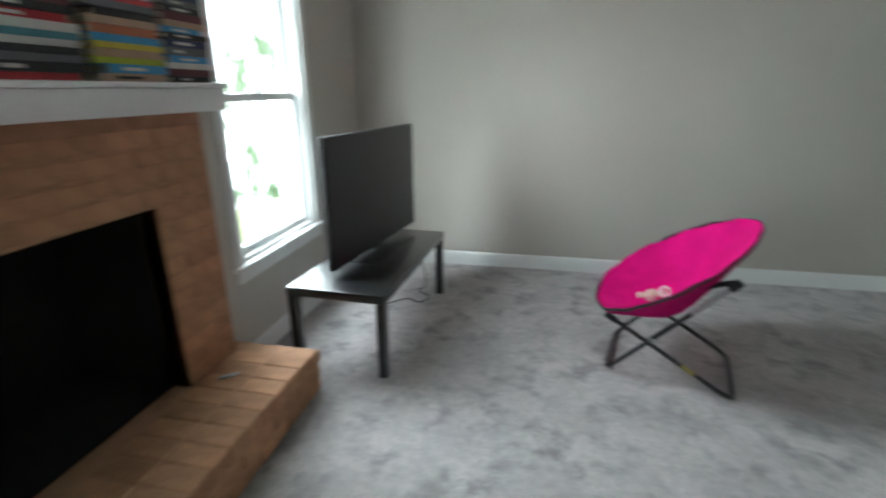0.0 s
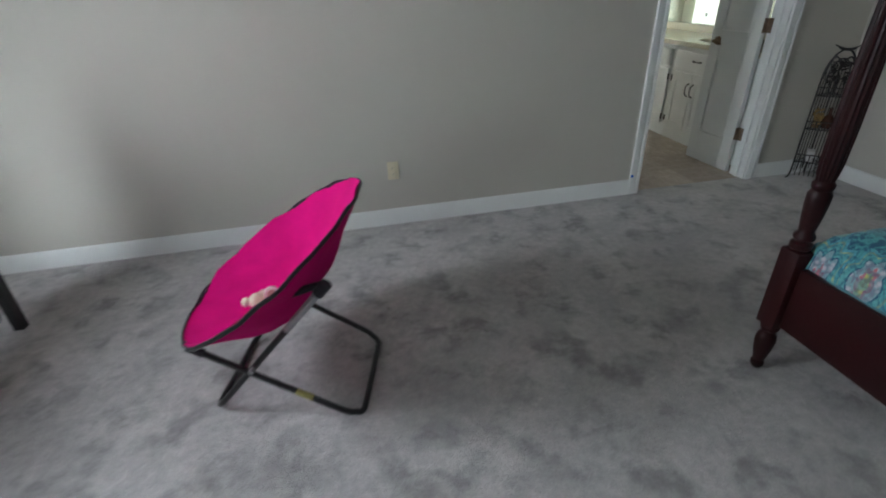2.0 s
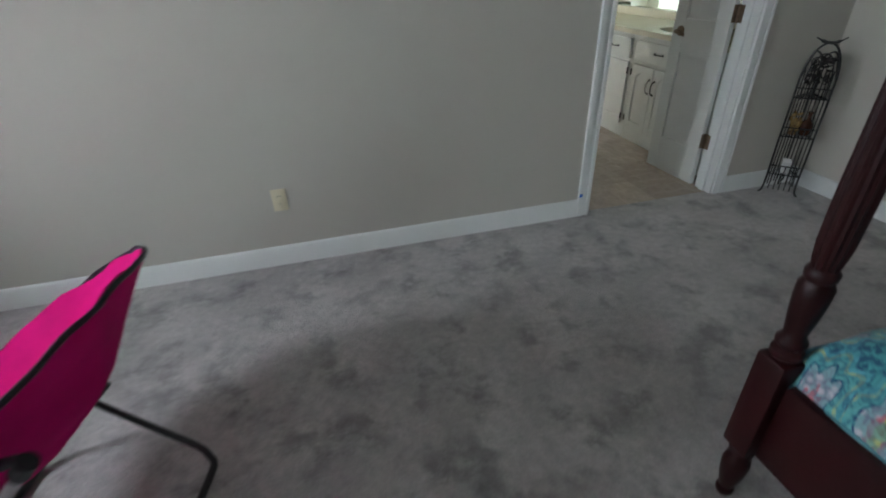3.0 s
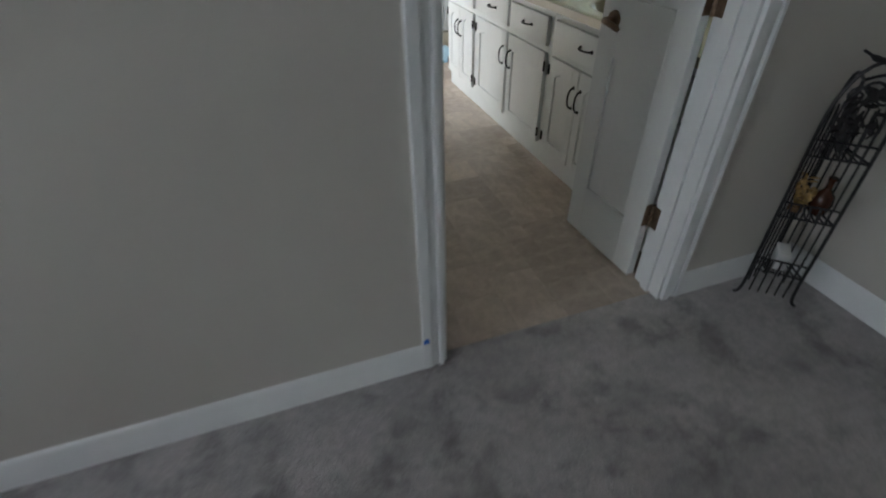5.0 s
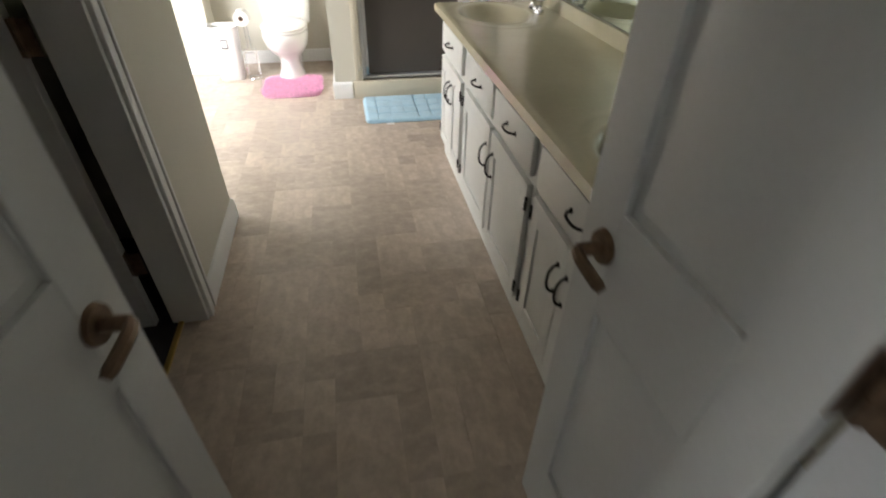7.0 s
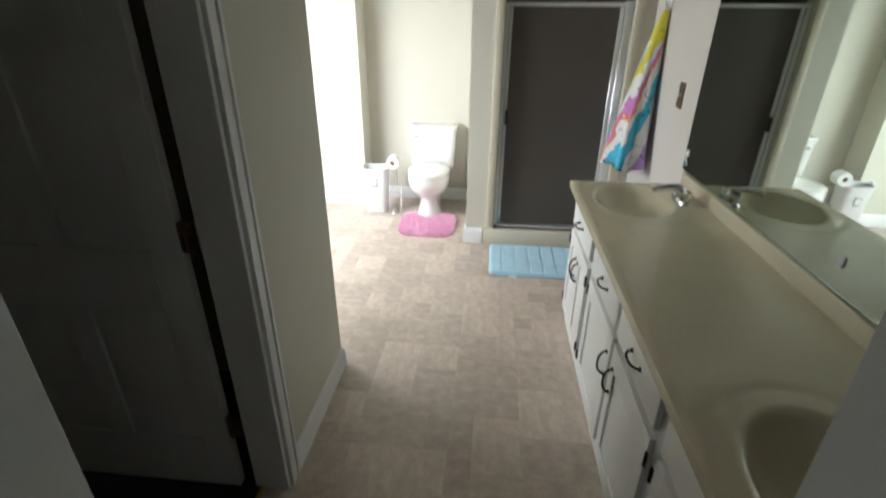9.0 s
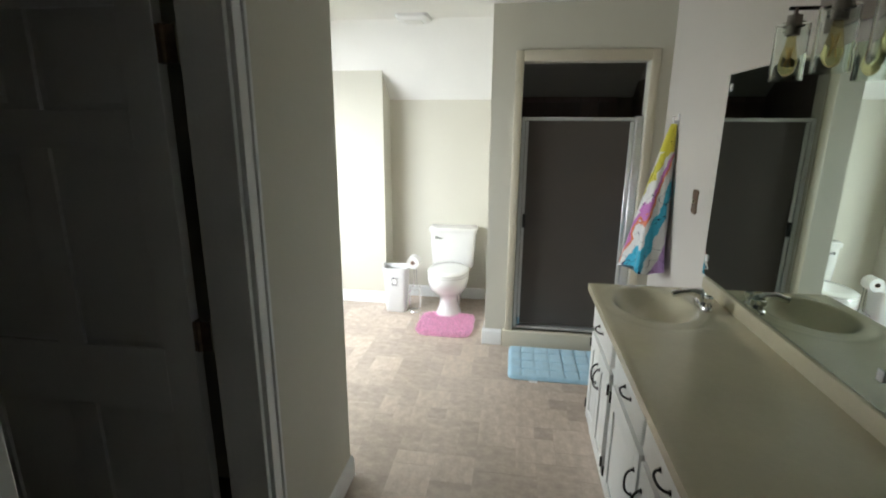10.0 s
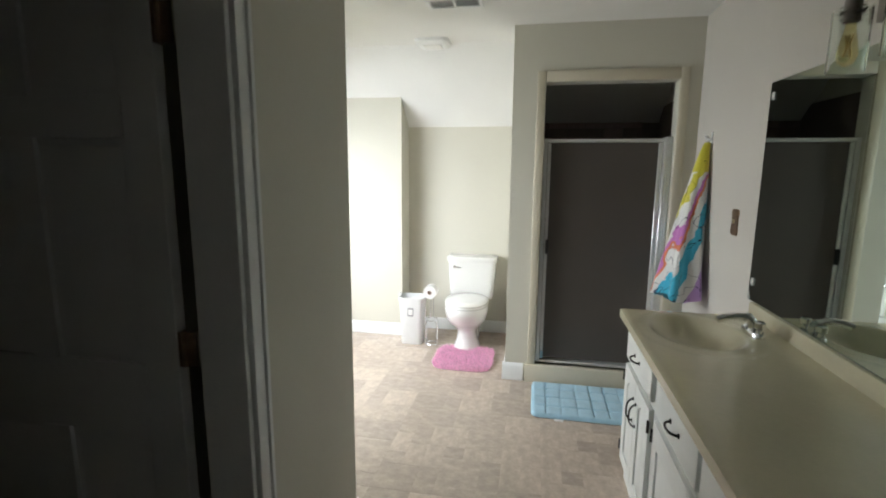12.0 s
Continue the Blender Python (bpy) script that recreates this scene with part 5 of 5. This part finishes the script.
# ---- bathroom: bin, paper stand, mats ----
bn = thing("waste_bin", "white plastic waste bin with a small picture label", "waste bin", (2.752, 8.29, 0))
def rr_ring(z, rx, ry):
    return ring(0, 0, z, rx, ry, 32, 5)
bm = B()
loft(bm, [rr_ring(0, 0.088, 0.065), rr_ring(0.01, 0.092, 0.07), rr_ring(0.35, 0.108, 0.085), rr_ring(0.395, 0.112, 0.09), rr_ring(0.405, 0.118, 0.095), rr_ring(0.42, 0.118, 0.095), rr_ring(0.42, 0.108, 0.086), rr_ring(0.05, 0.088, 0.066)])
part("body", bm, M_BIN, bn)
for s in (-1, 1):
    part("handle", tube(B(), smooth_line([(s * 0.112, -0.03, 0.42), (s * 0.115, -0.02, 0.436), (s * 0.115, 0.02, 0.436), (s * 0.112, 0.03, 0.42)], 4), 0.008, 8), M_BIN, bn)
part("label_plate", box(B(), -0.025, 0.025, -0.0895, -0.087, 0.26, 0.33, 0.002), BOOK_MATS["grey"], bn, "small grey label")
part("label_face", box(B(), -0.02, 0.02, -0.091, -0.0897, 0.27, 0.322), M_PAPER, bn)

tp = thing("paper_stand", "chrome wire toilet paper stand with one roll", "paper stand", (2.925, 8.27, 0))
bm = tube(B(), [(0.05 * math.cos(a), 0.05 * math.sin(a), 0.006) for a in (2 * math.pi * k / 20 for k in range(20))], 0.004, 6, True)
part("base_ring", bm, M_CHROME, tp)
for s in (-1, 1):
    part("rail", tube(B(), smooth_line([(s * 0.045, 0.02, 0.006), (s * 0.045, 0.02, 0.22), (s * 0.02, 0.02, 0.23), (s * 0.012, 0.02, 0.3), (s * 0.012, 0.02, 0.50)], 5), 0.0035, 6), M_CHROME, tp)
part("rail", tube(B(), smooth_line([(-0.045, -0.03, 0.006), (-0.045, -0.03, 0.2), (0, -0.035, 0.215), (0.045, -0.03, 0.2), (0.045, -0.03, 0.006)], 5), 0.0035, 6), M_CHROME, tp)
part("roll_arm", tube(B(), [(0, 0.02, 0.50), (0, -0.10, 0.50)], 0.005, 8), M_CHROME, tp)
roll = thing("toilet_roll", "white toilet paper roll on the wire stand", "toilet roll", (2.925, 8.27, 0.485))
bm = B()
def disc(y, r):
    return [(r * math.cos(2 * math.pi * k / 32), y, r * math.sin(2 * math.pi * k / 32)) for k in range(32)]
loft(bm, [disc(-0.095, 0.02), disc(-0.095, 0.055), disc(0.005, 0.055), disc(0.005, 0.02), disc(-0.095, 0.02)], False, False)
part("paper", bm, M_PAPER, roll)
bm = B()
loft(bm, [disc(-0.0945, 0.0205), disc(-0.0945, 0.018), disc(0.004, 0.018), disc(0.004, 0.0205)], False, False)
part("core", bm, BOOK_MATS["tan"], roll, "brown cardboard core")

rug = thing("shag_rug", "pink shag contour rug in front of the toilet", "rug")
bm = B()
RX0, RX1, RY0, RY1 = 3.02, 3.485, 7.75, 8.22
cxr, cyr = (RX0 + RX1) / 2, (RY0 + RY1) / 2
loft(bm, [ring(cxr, cyr, z, (RX1 - RX0) / 2 * s, (RY1 - RY0) / 2 * s, 40, 5) for z, s in ((-0.003, 0.97), (0.008, 1.0), (0.014, 0.97))])
part("backing", bm, M_SHAG, rug)
verts, faces = [], []
rs = random.Random(12)
for _ in range(7500):
    x, y = rs.uniform(RX0, RX1), rs.uniform(RY0, RY1)
    u, v = abs(x - cxr) / ((RX1 - RX0) / 2), abs(y - cyr) / ((RY1 - RY0) / 2)
    if u ** 5 + v ** 5 > 1 or (math.hypot((x - 3.235) / 0.11, (y - 8.29) / 0.17) < 1):
        continue
    a, le = rs.uniform(0, 6.28), rs.uniform(0.014, 0.042)
    dx, dy = math.cos(a), math.sin(a)
    lean = rs.uniform(0.2, 0.9) * le
    k = len(verts)
    w = 0.0035
    verts += [(x - dy * w, y + dx * w, 0.012), (x + dy * w, y - dx * w, 0.012), (x + dx * w, y + dy * w, 0.012), (x + dx * lean, y + dy * lean, 0.012 + le * 0.8)]
    faces += [(k, k + 1, k + 3), (k + 1, k + 2, k + 3), (k + 2, k, k + 3)]
me = bpy.data.meshes.new("shag")
me.from_pydata(verts, [], faces)
me.materials.append(M_SHAG)
pile = tagged(new("shag", me), kind="stuff")
pile.parent = rug

mat_ = thing("bath_mat", "light blue quilted memory foam bath mat by the shower", "bath mat")
bm = B()
mx0, mx1, my0, my1 = 3.79, 4.56, 7.155, 7.645
nmx, nmy = 90, 60
g = []
for j in range(nmy + 1):
    row = []
    for i in range(nmx + 1):
        u, v = i / nmx, j / nmy
        x, y = mx0 + (mx1 - mx0) * u, my0 + (my1 - my0) * v
        cu, cv = abs(((x - mx0) / 0.096) % 1 - 0.5) * 2, abs(((y - my0) / 0.1225) % 1 - 0.5) * 2
        dg = abs((((x - mx0) / 0.096 + (y - my0) / 0.1225)) % 1 - 0.5) * 2
        groove = max(0, (max(cu, cv) - 0.86) / 0.14) ** 1.0
        e = min(u * (mx1 - mx0), (1 - u) * (mx1 - mx0), v * (my1 - my0), (1 - v) * (my1 - my0)) / 0.03
        z = 0.004 + 0.022 * math.sqrt(max(0, 1 - (1 - min(e, 1)) ** 2)) - (0.011 * groove + 0.003 * max(0, (dg - 0.9) / 0.1) if e > 0.9 else 0)
        # rounded corners
        ku, kv = max(abs(u - 0.5) * (mx1 - mx0) - ((mx1 - mx0) / 2 - 0.05), 0), max(abs(v - 0.5) * (my1 - my0) - ((my1 - my0) / 2 - 0.05), 0)
        q = math.hypot(ku, kv)
        if q > 0.05:
            x -= math.copysign(ku * (1 - 0.05 / q), u - 0.5)
            y -= math.copysign(kv * (1 - 0.05 / q), v - 0.5)
        row.append(bm.verts.new((x, y, z)))
    g.append(row)
for j in range(nmy):
    for i in range(nmx):
        bm.faces.new((g[j][i], g[j][i + 1], g[j + 1][i + 1], g[j + 1][i]))
part("foam_top", bm, M_MAT, mat_, smooth=60)
part("care_tag", box(B(), 3.93, 3.985, 7.13, 7.158, 0.003, 0.0045), M_PAPER, mat_, "white care tag")

# ---- bathroom: towel on its hook ----
tw = thing("hooded_towel", "white bath towel with yellow, blue and purple print on a hook", "towel")
M_TOWEL = material("printed_terry", (0.62, 0.60, 0.58), 0.95, vary=0.1, scale=20, bump=0.5, bump_scale=400, sheen=0.3)
n_, l_, b_ = nodes_of(M_TOWEL)
old = b_.inputs["Base Color"].links[0].from_socket
co, sep, nz = n_.new("ShaderNodeTexCoord"), n_.new("ShaderNodeSeparateXYZ"), n_.new("ShaderNodeTexNoise")
nz.inputs["Scale"].default_value, nz.inputs["Detail"].default_value = 7, 3
l_.new(co.outputs["Object"], sep.inputs[0])
l_.new(co.outputs["Object"], nz.inputs["Vector"])
slant, ad = n_.new("ShaderNodeMath"), n_.new("ShaderNodeMath")
slant.operation, ad.operation = "MULTIPLY_ADD", "MULTIPLY_ADD"
slant.inputs[1].default_value = -2.3
off_wall = n_.new("ShaderNodeMath")
off_wall.operation = "SUBTRACT"
off_wall.inputs[1].default_value = EX
l_.new(sep.outputs["X"], off_wall.inputs[0])
l_.new(off_wall.outputs[0], slant.inputs[0])
l_.new(sep.outputs["Z"], slant.inputs[2])
ad.inputs[1].default_value = 0.30
l_.new(nz.outputs[0], ad.inputs[0])
l_.new(slant.outputs[0], ad.inputs[2])
rp = n_.new("ShaderNodeValToRGB")
rp.color_ramp.interpolation = "CONSTANT"
mr = n_.new("ShaderNodeMapRange")
mr.inputs["From Min"].default_value, mr.inputs["From Max"].default_value = 0.88, 1.88
l_.new(ad.outputs[0], mr.inputs["Value"])
l_.new(mr.outputs[0], rp.inputs[0])
els = rp.color_ramp.elements
WHITE_T = (0.70, 0.69, 0.67, 1)
els[0].position, els[0].color = 0.0, WHITE_T
els[1].position, els[1].color = 0.10, (0.44, 0.27, 0.55, 1)
for p_, c_ in ((0.30, WHITE_T), (0.47, (0.06, 0.42, 0.60, 1)), (0.64, WHITE_T), (0.73, (0.66, 0.20, 0.10, 1)), (0.76, (0.52, 0.18, 0.48, 1)), (0.80, WHITE_T), (0.86, (0.62, 0.56, 0.06, 1)), (0.97, WHITE_T)):
    e_ = els.new(p_)
    e_.color = c_
blob = n_.new("ShaderNodeTexNoise")
blob.inputs["Scale"].default_value, blob.inputs["Detail"].default_value, blob.inputs["Distortion"].default_value = 9.0, 1.5, 0.6
l_.new(co.outputs["Object"], blob.inputs["Vector"])
lim = n_.new("ShaderNodeMapRange")
lim.inputs["From Min"].default_value, lim.inputs["From Max"].default_value = 0.50, 0.515
l_.new(blob.outputs[0], lim.inputs["Value"])
line_ = n_.new("ShaderNodeValToRGB")
line_.color_ramp.interpolation = "CONSTANT"
le_ = line_.color_ramp.elements
le_[0].position, le_[0].color = 0.0, (1, 1, 1, 1)
le_[1].position, le_[1].color = 0.555, (0.06, 0.05, 0.12, 1)
k_ = le_.new(0.567)
k_.color = (1, 1, 1, 1)
l_.new(blob.outputs[0], line_.inputs[0])
top_ = n_.new("ShaderNodeMapRange")
top_.inputs["From Min"].default_value, top_.inputs["From Max"].default_value = 1.50, 1.505
l_.new(sep.outputs["Z"], top_.inputs["Value"])
either = n_.new("ShaderNodeMath")
either.operation = "MAXIMUM"
l_.new(lim.outputs[0], either.inputs[0])
l_.new(top_.outputs[0], either.inputs[1])
wmix, omix = n_.new("ShaderNodeMix"), n_.new("ShaderNodeMix")
yel = n_.new("ShaderNodeMix")
yel.data_type = "RGBA"
yel.inputs[7].default_value = (0.64, 0.57, 0.05, 1)
wmix.data_type, omix.data_type, omix.blend_type = "RGBA", "RGBA", "MULTIPLY"
omix.inputs[0].default_value = 1.0
wmix.inputs[0].default_value = 1.0
l_.new(old, wmix.inputs[6])
l_.new(top_.outputs[0], yel.inputs[0])
l_.new(rp.outputs[0], yel.inputs[6])
l_.new(yel.outputs[2], wmix.inputs[7])
l_.new(wmix.outputs[2], omix.inputs[6])
l_.new(line_.outputs[0], omix.inputs[7])
l_.new(omix.outputs[2], b_.inputs["Base Color"])
bm = B()
HY, HZT = 7.42, 1.67
rings_ = []
for k in range(26):
    s = k / 25
    z = HZT - 0.90 * s
    half = 0.016 + 0.125 * s ** 1.05
    bulge = 0.018 + 0.108 * s ** 0.85
    cyk = HY - 0.045 * s
    pts = []
    for i in range(48):
        a = 2 * math.pi * i / 48
        fold = 1 + (0.22 * s) * math.sin(6 * a + 2 * s) + 0.10 * s * math.sin(11 * a + 1)
        xx = EX - 0.008 - bulge - bulge * math.cos(a) * fold * 0.95
        pts.append((min(xx, EX - 0.003), cyk + half * math.sin(a) * fold, z - 0.02 * s * math.sin(3 * a)))
    rings_.append(pts)
loft(bm, rings_)
part("cloth", bm, M_TOWEL, tw, smooth=80)
part("hang_loop", tube(B(), smooth_line([(EX - 0.02, HY, HZT - 0.01), (EX - 0.035, HY, HZT + 0.03), (EX - 0.02, HY, HZT + 0.04)], 4), 0.004, 6), M_PAPER, tw)
hk = thing("wall_hook", "white wall hook holding the towel", "hook")
part("plate", box(B(), EX - 0.008, EX - 0.001, HY - 0.012, HY + 0.012, HZT - 0.01, HZT + 0.06, 0.002), M_TRIM, hk)
part("peg", tube(B(), smooth_line([(EX - 0.006, HY, HZT + 0.02), (EX - 0.03, HY, HZT + 0.018), (EX - 0.04, HY, HZT + 0.04)], 4), 0.005, 8), M_TRIM, hk)

# ---- bathroom: ceiling vent and fan cover ----
vt = thing("ceiling_vent", "white metal ceiling vent with two banks of slats", "vent")
vx0, vx1, vy0, vy1 = 3.115, 3.435, 7.13, 7.29
bm = B()
for a, b, c, d in ((vx0, vx1, vy0, vy0 + 0.022), (vx0, vx1, vy1 - 0.022, vy1), (vx0, vx0 + 0.022, vy0 + 0.022, vy1 - 0.022), (vx1 - 0.022, vx1, vy0 + 0.022, vy1 - 0.022), ((vx0 + vx1) / 2 - 0.008, (vx0 + vx1) / 2 + 0.008, vy0 + 0.022, vy1 - 0.022)):
    box(bm, a, b, c, d, CEIL - 0.010, CEIL - 0.001, 0.002, 1)
part("frame", bm, M_TRIM, vt)
# no real hole: a black plate gives the shade behind the slats
part("backing", box(B(), vx0 + 0.02, vx1 - 0.02, vy0 + 0.02, vy1 - 0.02, CEIL - 0.002, CEIL - 0.0005), M_DARK, vt, "black plate standing in for the shaded duct opening")
for a, b in ((vx0 + 0.024, (vx0 + vx1) / 2 - 0.01), ((vx0 + vx1) / 2 + 0.01, vx1 - 0.024)):
    for k in range(9):
        x = a + (b - a) * (k + 0.5) / 9
        part("slat", box(B(), x - 0.002, x + 0.001, vy0 + 0.022, vy1 - 0.022, CEIL - 0.008, CEIL - 0.004), M_TRIM, vt)
fc = thing("fan_cover", "white square bathroom fan cover on the ceiling", "fan cover")
bm = B()
loft(bm, [ring(2.985, 8.01, z, r, r, 32, 6) for z, r in ((CEIL - 0.0005, 0.125), (CEIL - 0.022, 0.122), (CEIL - 0.036, 0.10), (CEIL - 0.038, 0.09))])
part("cover", bm, M_TRIM, fc)
part("grille", box(B(), 2.92, 3.05, 7.945, 8.075, CEIL - 0.044, CEIL - 0.0382, 0.002), M_CEIL, fc)

# bathroom window out of the daylight side
window_b = thing("window_3", "white framed bathroom window letting in daylight", "window", kind="structure")
bm = B()
for a, b, c, d in ((6.38, 6.43, 0.80, 2.1), (7.67, 7.72, 0.80, 2.1), (6.43, 7.67, 0.80, 0.85), (6.43, 7.67, 2.05, 2.1)):
    box(bm, 1.332, 1.428, a, b, c, d, 0.003, 1)
part("window_frame", bm, M_TRIM, window_b)

# ---- pieces: fireplace bricks ----
def shared(name, bm, mat):
    return mesh_of(name, bm, mat, 30)


BRICK_L, BRICK_H, JOINT = 0.194, 0.058, 0.010
brick_faces = {}
def brick_mesh(key, sx, sy, sz):
    if key not in brick_faces:
        brick_faces[key] = shared("brick", box(B(), -sx / 2, sx / 2, -sy / 2, sy / 2, -sz / 2, sz / 2, 0.004, 1), M_BRICK)
    return brick_faces[key]


br = random.Random(21)
def lay(parent, key, size, at):
    o = new("brick", brick_mesh(key, *size))
    o.parent = parent
    o.matrix_basis = pose(at[0] + br.uniform(-0.0015, 0.0015), at[1], at[2], 0, 0, br.uniform(-0.4, 0.4))


surround = fp.children[0]
z = HZ + BRICK_H / 2 + 0.002
course = 0
while z + BRICK_H / 2 < 1.276:
    spans = [(FY0, FY1)] if z - BRICK_H / 2 > FBZ else [(FY0, FBY0), (FBY1, FY1)]
    for a, b in spans:
        y = a - (0.5 * (BRICK_L + JOINT) if course % 2 else 0)
        while y < b - 0.02:
            p, q = max(y, a), min(y + BRICK_L, b)
            if q - p > 0.03:
                ln = round(q - p, 3)
                lay(surround, ("s", ln), (0.016, ln, BRICK_H), (FX - 0.008, (p + q) / 2, z))
            y += BRICK_L + JOINT
    z += BRICK_H + JOINT
    course += 1
# hearth: rowlock bricks on top, stretchers on the front and the end
HW = (HX - FX - 2 * JOINT) / 2
y = 0.402
while y + 0.09 < HY1 + 0.006:
    for x0 in (FX + JOINT, FX + 2 * JOINT + HW):
        lay(hearth, "top", (HW, 0.088, 0.012), (x0 + HW / 2, y + 0.044, HZ - 0.005))
    y += 0.0975
for k, z in enumerate((0.035, 0.105)):
    y = 0.402 - (0.1 if k % 2 else 0)
    while y < HY1 - 0.02:
        p, q = max(y, 0.402), min(y + BRICK_L, HY1 - 0.004)
        if q - p > 0.03:
            ln = round(q - p, 3)
            lay(hearth, ("f", ln), (0.012, ln, BRICK_H), (HX - 0.004, (p + q) / 2, z))
        y += BRICK_L + JOINT
    for x0, x1 in (((-1.07, -0.90), (-0.89, HX - 0.01)) if k % 2 else ((-1.07, -0.985), (-0.975, -0.785), (-0.775, HX - 0.01))):
        ln = round(x1 - x0, 3)
        lay(hearth, ("e", ln), (ln, 0.012, BRICK_H), ((x0 + x1) / 2, HY1 - 0.004, z))
y = 0.402
while y + 0.05 < HY1 - 0.004:
    lay(hearth, "nose", (0.012, 0.088, 0.056), (HX - 0.004, y + 0.044, 0.178))
    y += 0.0975

# ---- pieces: shower tiles above and behind the door ----
backing = bpy.data.objects["shower_wall_backing"]
stile_mesh = shared("shower_tile", box(B(), -0.074, 0.074, -0.004, 0.004, -0.074, 0.074, 0.002, 1), M_STILE)
for r in range(9):
    for c in range(7):
        x = 3.785 + 0.152 * c
        if x > EX - 0.08:
            continue
        o = new("shower_tile", stile_mesh)
        o.parent = backing
        o.matrix_basis = pose(x, BY - 0.0215, 0.72 + 0.152 * r)

# ---- pieces: modular vinyl tiles of the bathroom floor ----
U = 0.1016
gap = 0.0008
shapes = ((2, 2), (3, 2), (2, 3), (2, 1), (1, 2), (1, 1))
tile_mesh = {s: shared("tile", box(B(), gap / 2, s[0] * U - gap / 2, gap / 2, s[1] * U - gap / 2, -0.004, -0.0012), M_TILE) for s in shapes}
fl = bpy.data.objects["floor_bathroom"]
GX, GY = 34, 47
gx0, gy0 = EX - GX * U, NY + 0.037
taken = [[False] * GX for _ in range(GY)]
tr_ = random.Random(5)
def off_floor(x, y):
    if y < LY and x < LX - 0.10:
        return True
    if y > BOXY + 0.05 and x < BOXX - 0.05:
        return True
    return x > CF + 0.1 and y < 6.6 or y > SY + 0.05 and x > 3.65
far_bm = B()
count = 0
for j in range(GY):
    for i in range(GX):
        if taken[j][i]:
            continue
        x, y = gx0 + i * U, gy0 + j * U
        order = list(shapes)
        if tr_.random() < 0.75:
            tr_.shuffle(order)
        for sx, sy in order:
            if i + sx <= GX and j + sy <= GY and not any(taken[j + b][i + a] for a in range(sx) for b in range(sy)):
                break
        for a in range(sx):
            for b in range(sy):
                taken[j + b][i + a] = True
        cx, cy = x + sx * U / 2, y + sy * U / 2
        if off_floor(cx, cy):
            continue
        if count < 300 and cx > 2.3:
            o = new("tile", tile_mesh[(sx, sy)])
            o.parent = fl
            o.matrix_basis = pose(x, y, 0)
            count += 1
        else:
            box(far_bm, x + gap / 2, x + sx * U - gap / 2, y + gap / 2, y + sy * U - gap / 2, -0.004, -0.0012)
far_tiles = tagged(new("tiles", mesh_of("tiles", far_bm, M_TILE, 30)), kind="stuff")
far_tiles.parent = fl
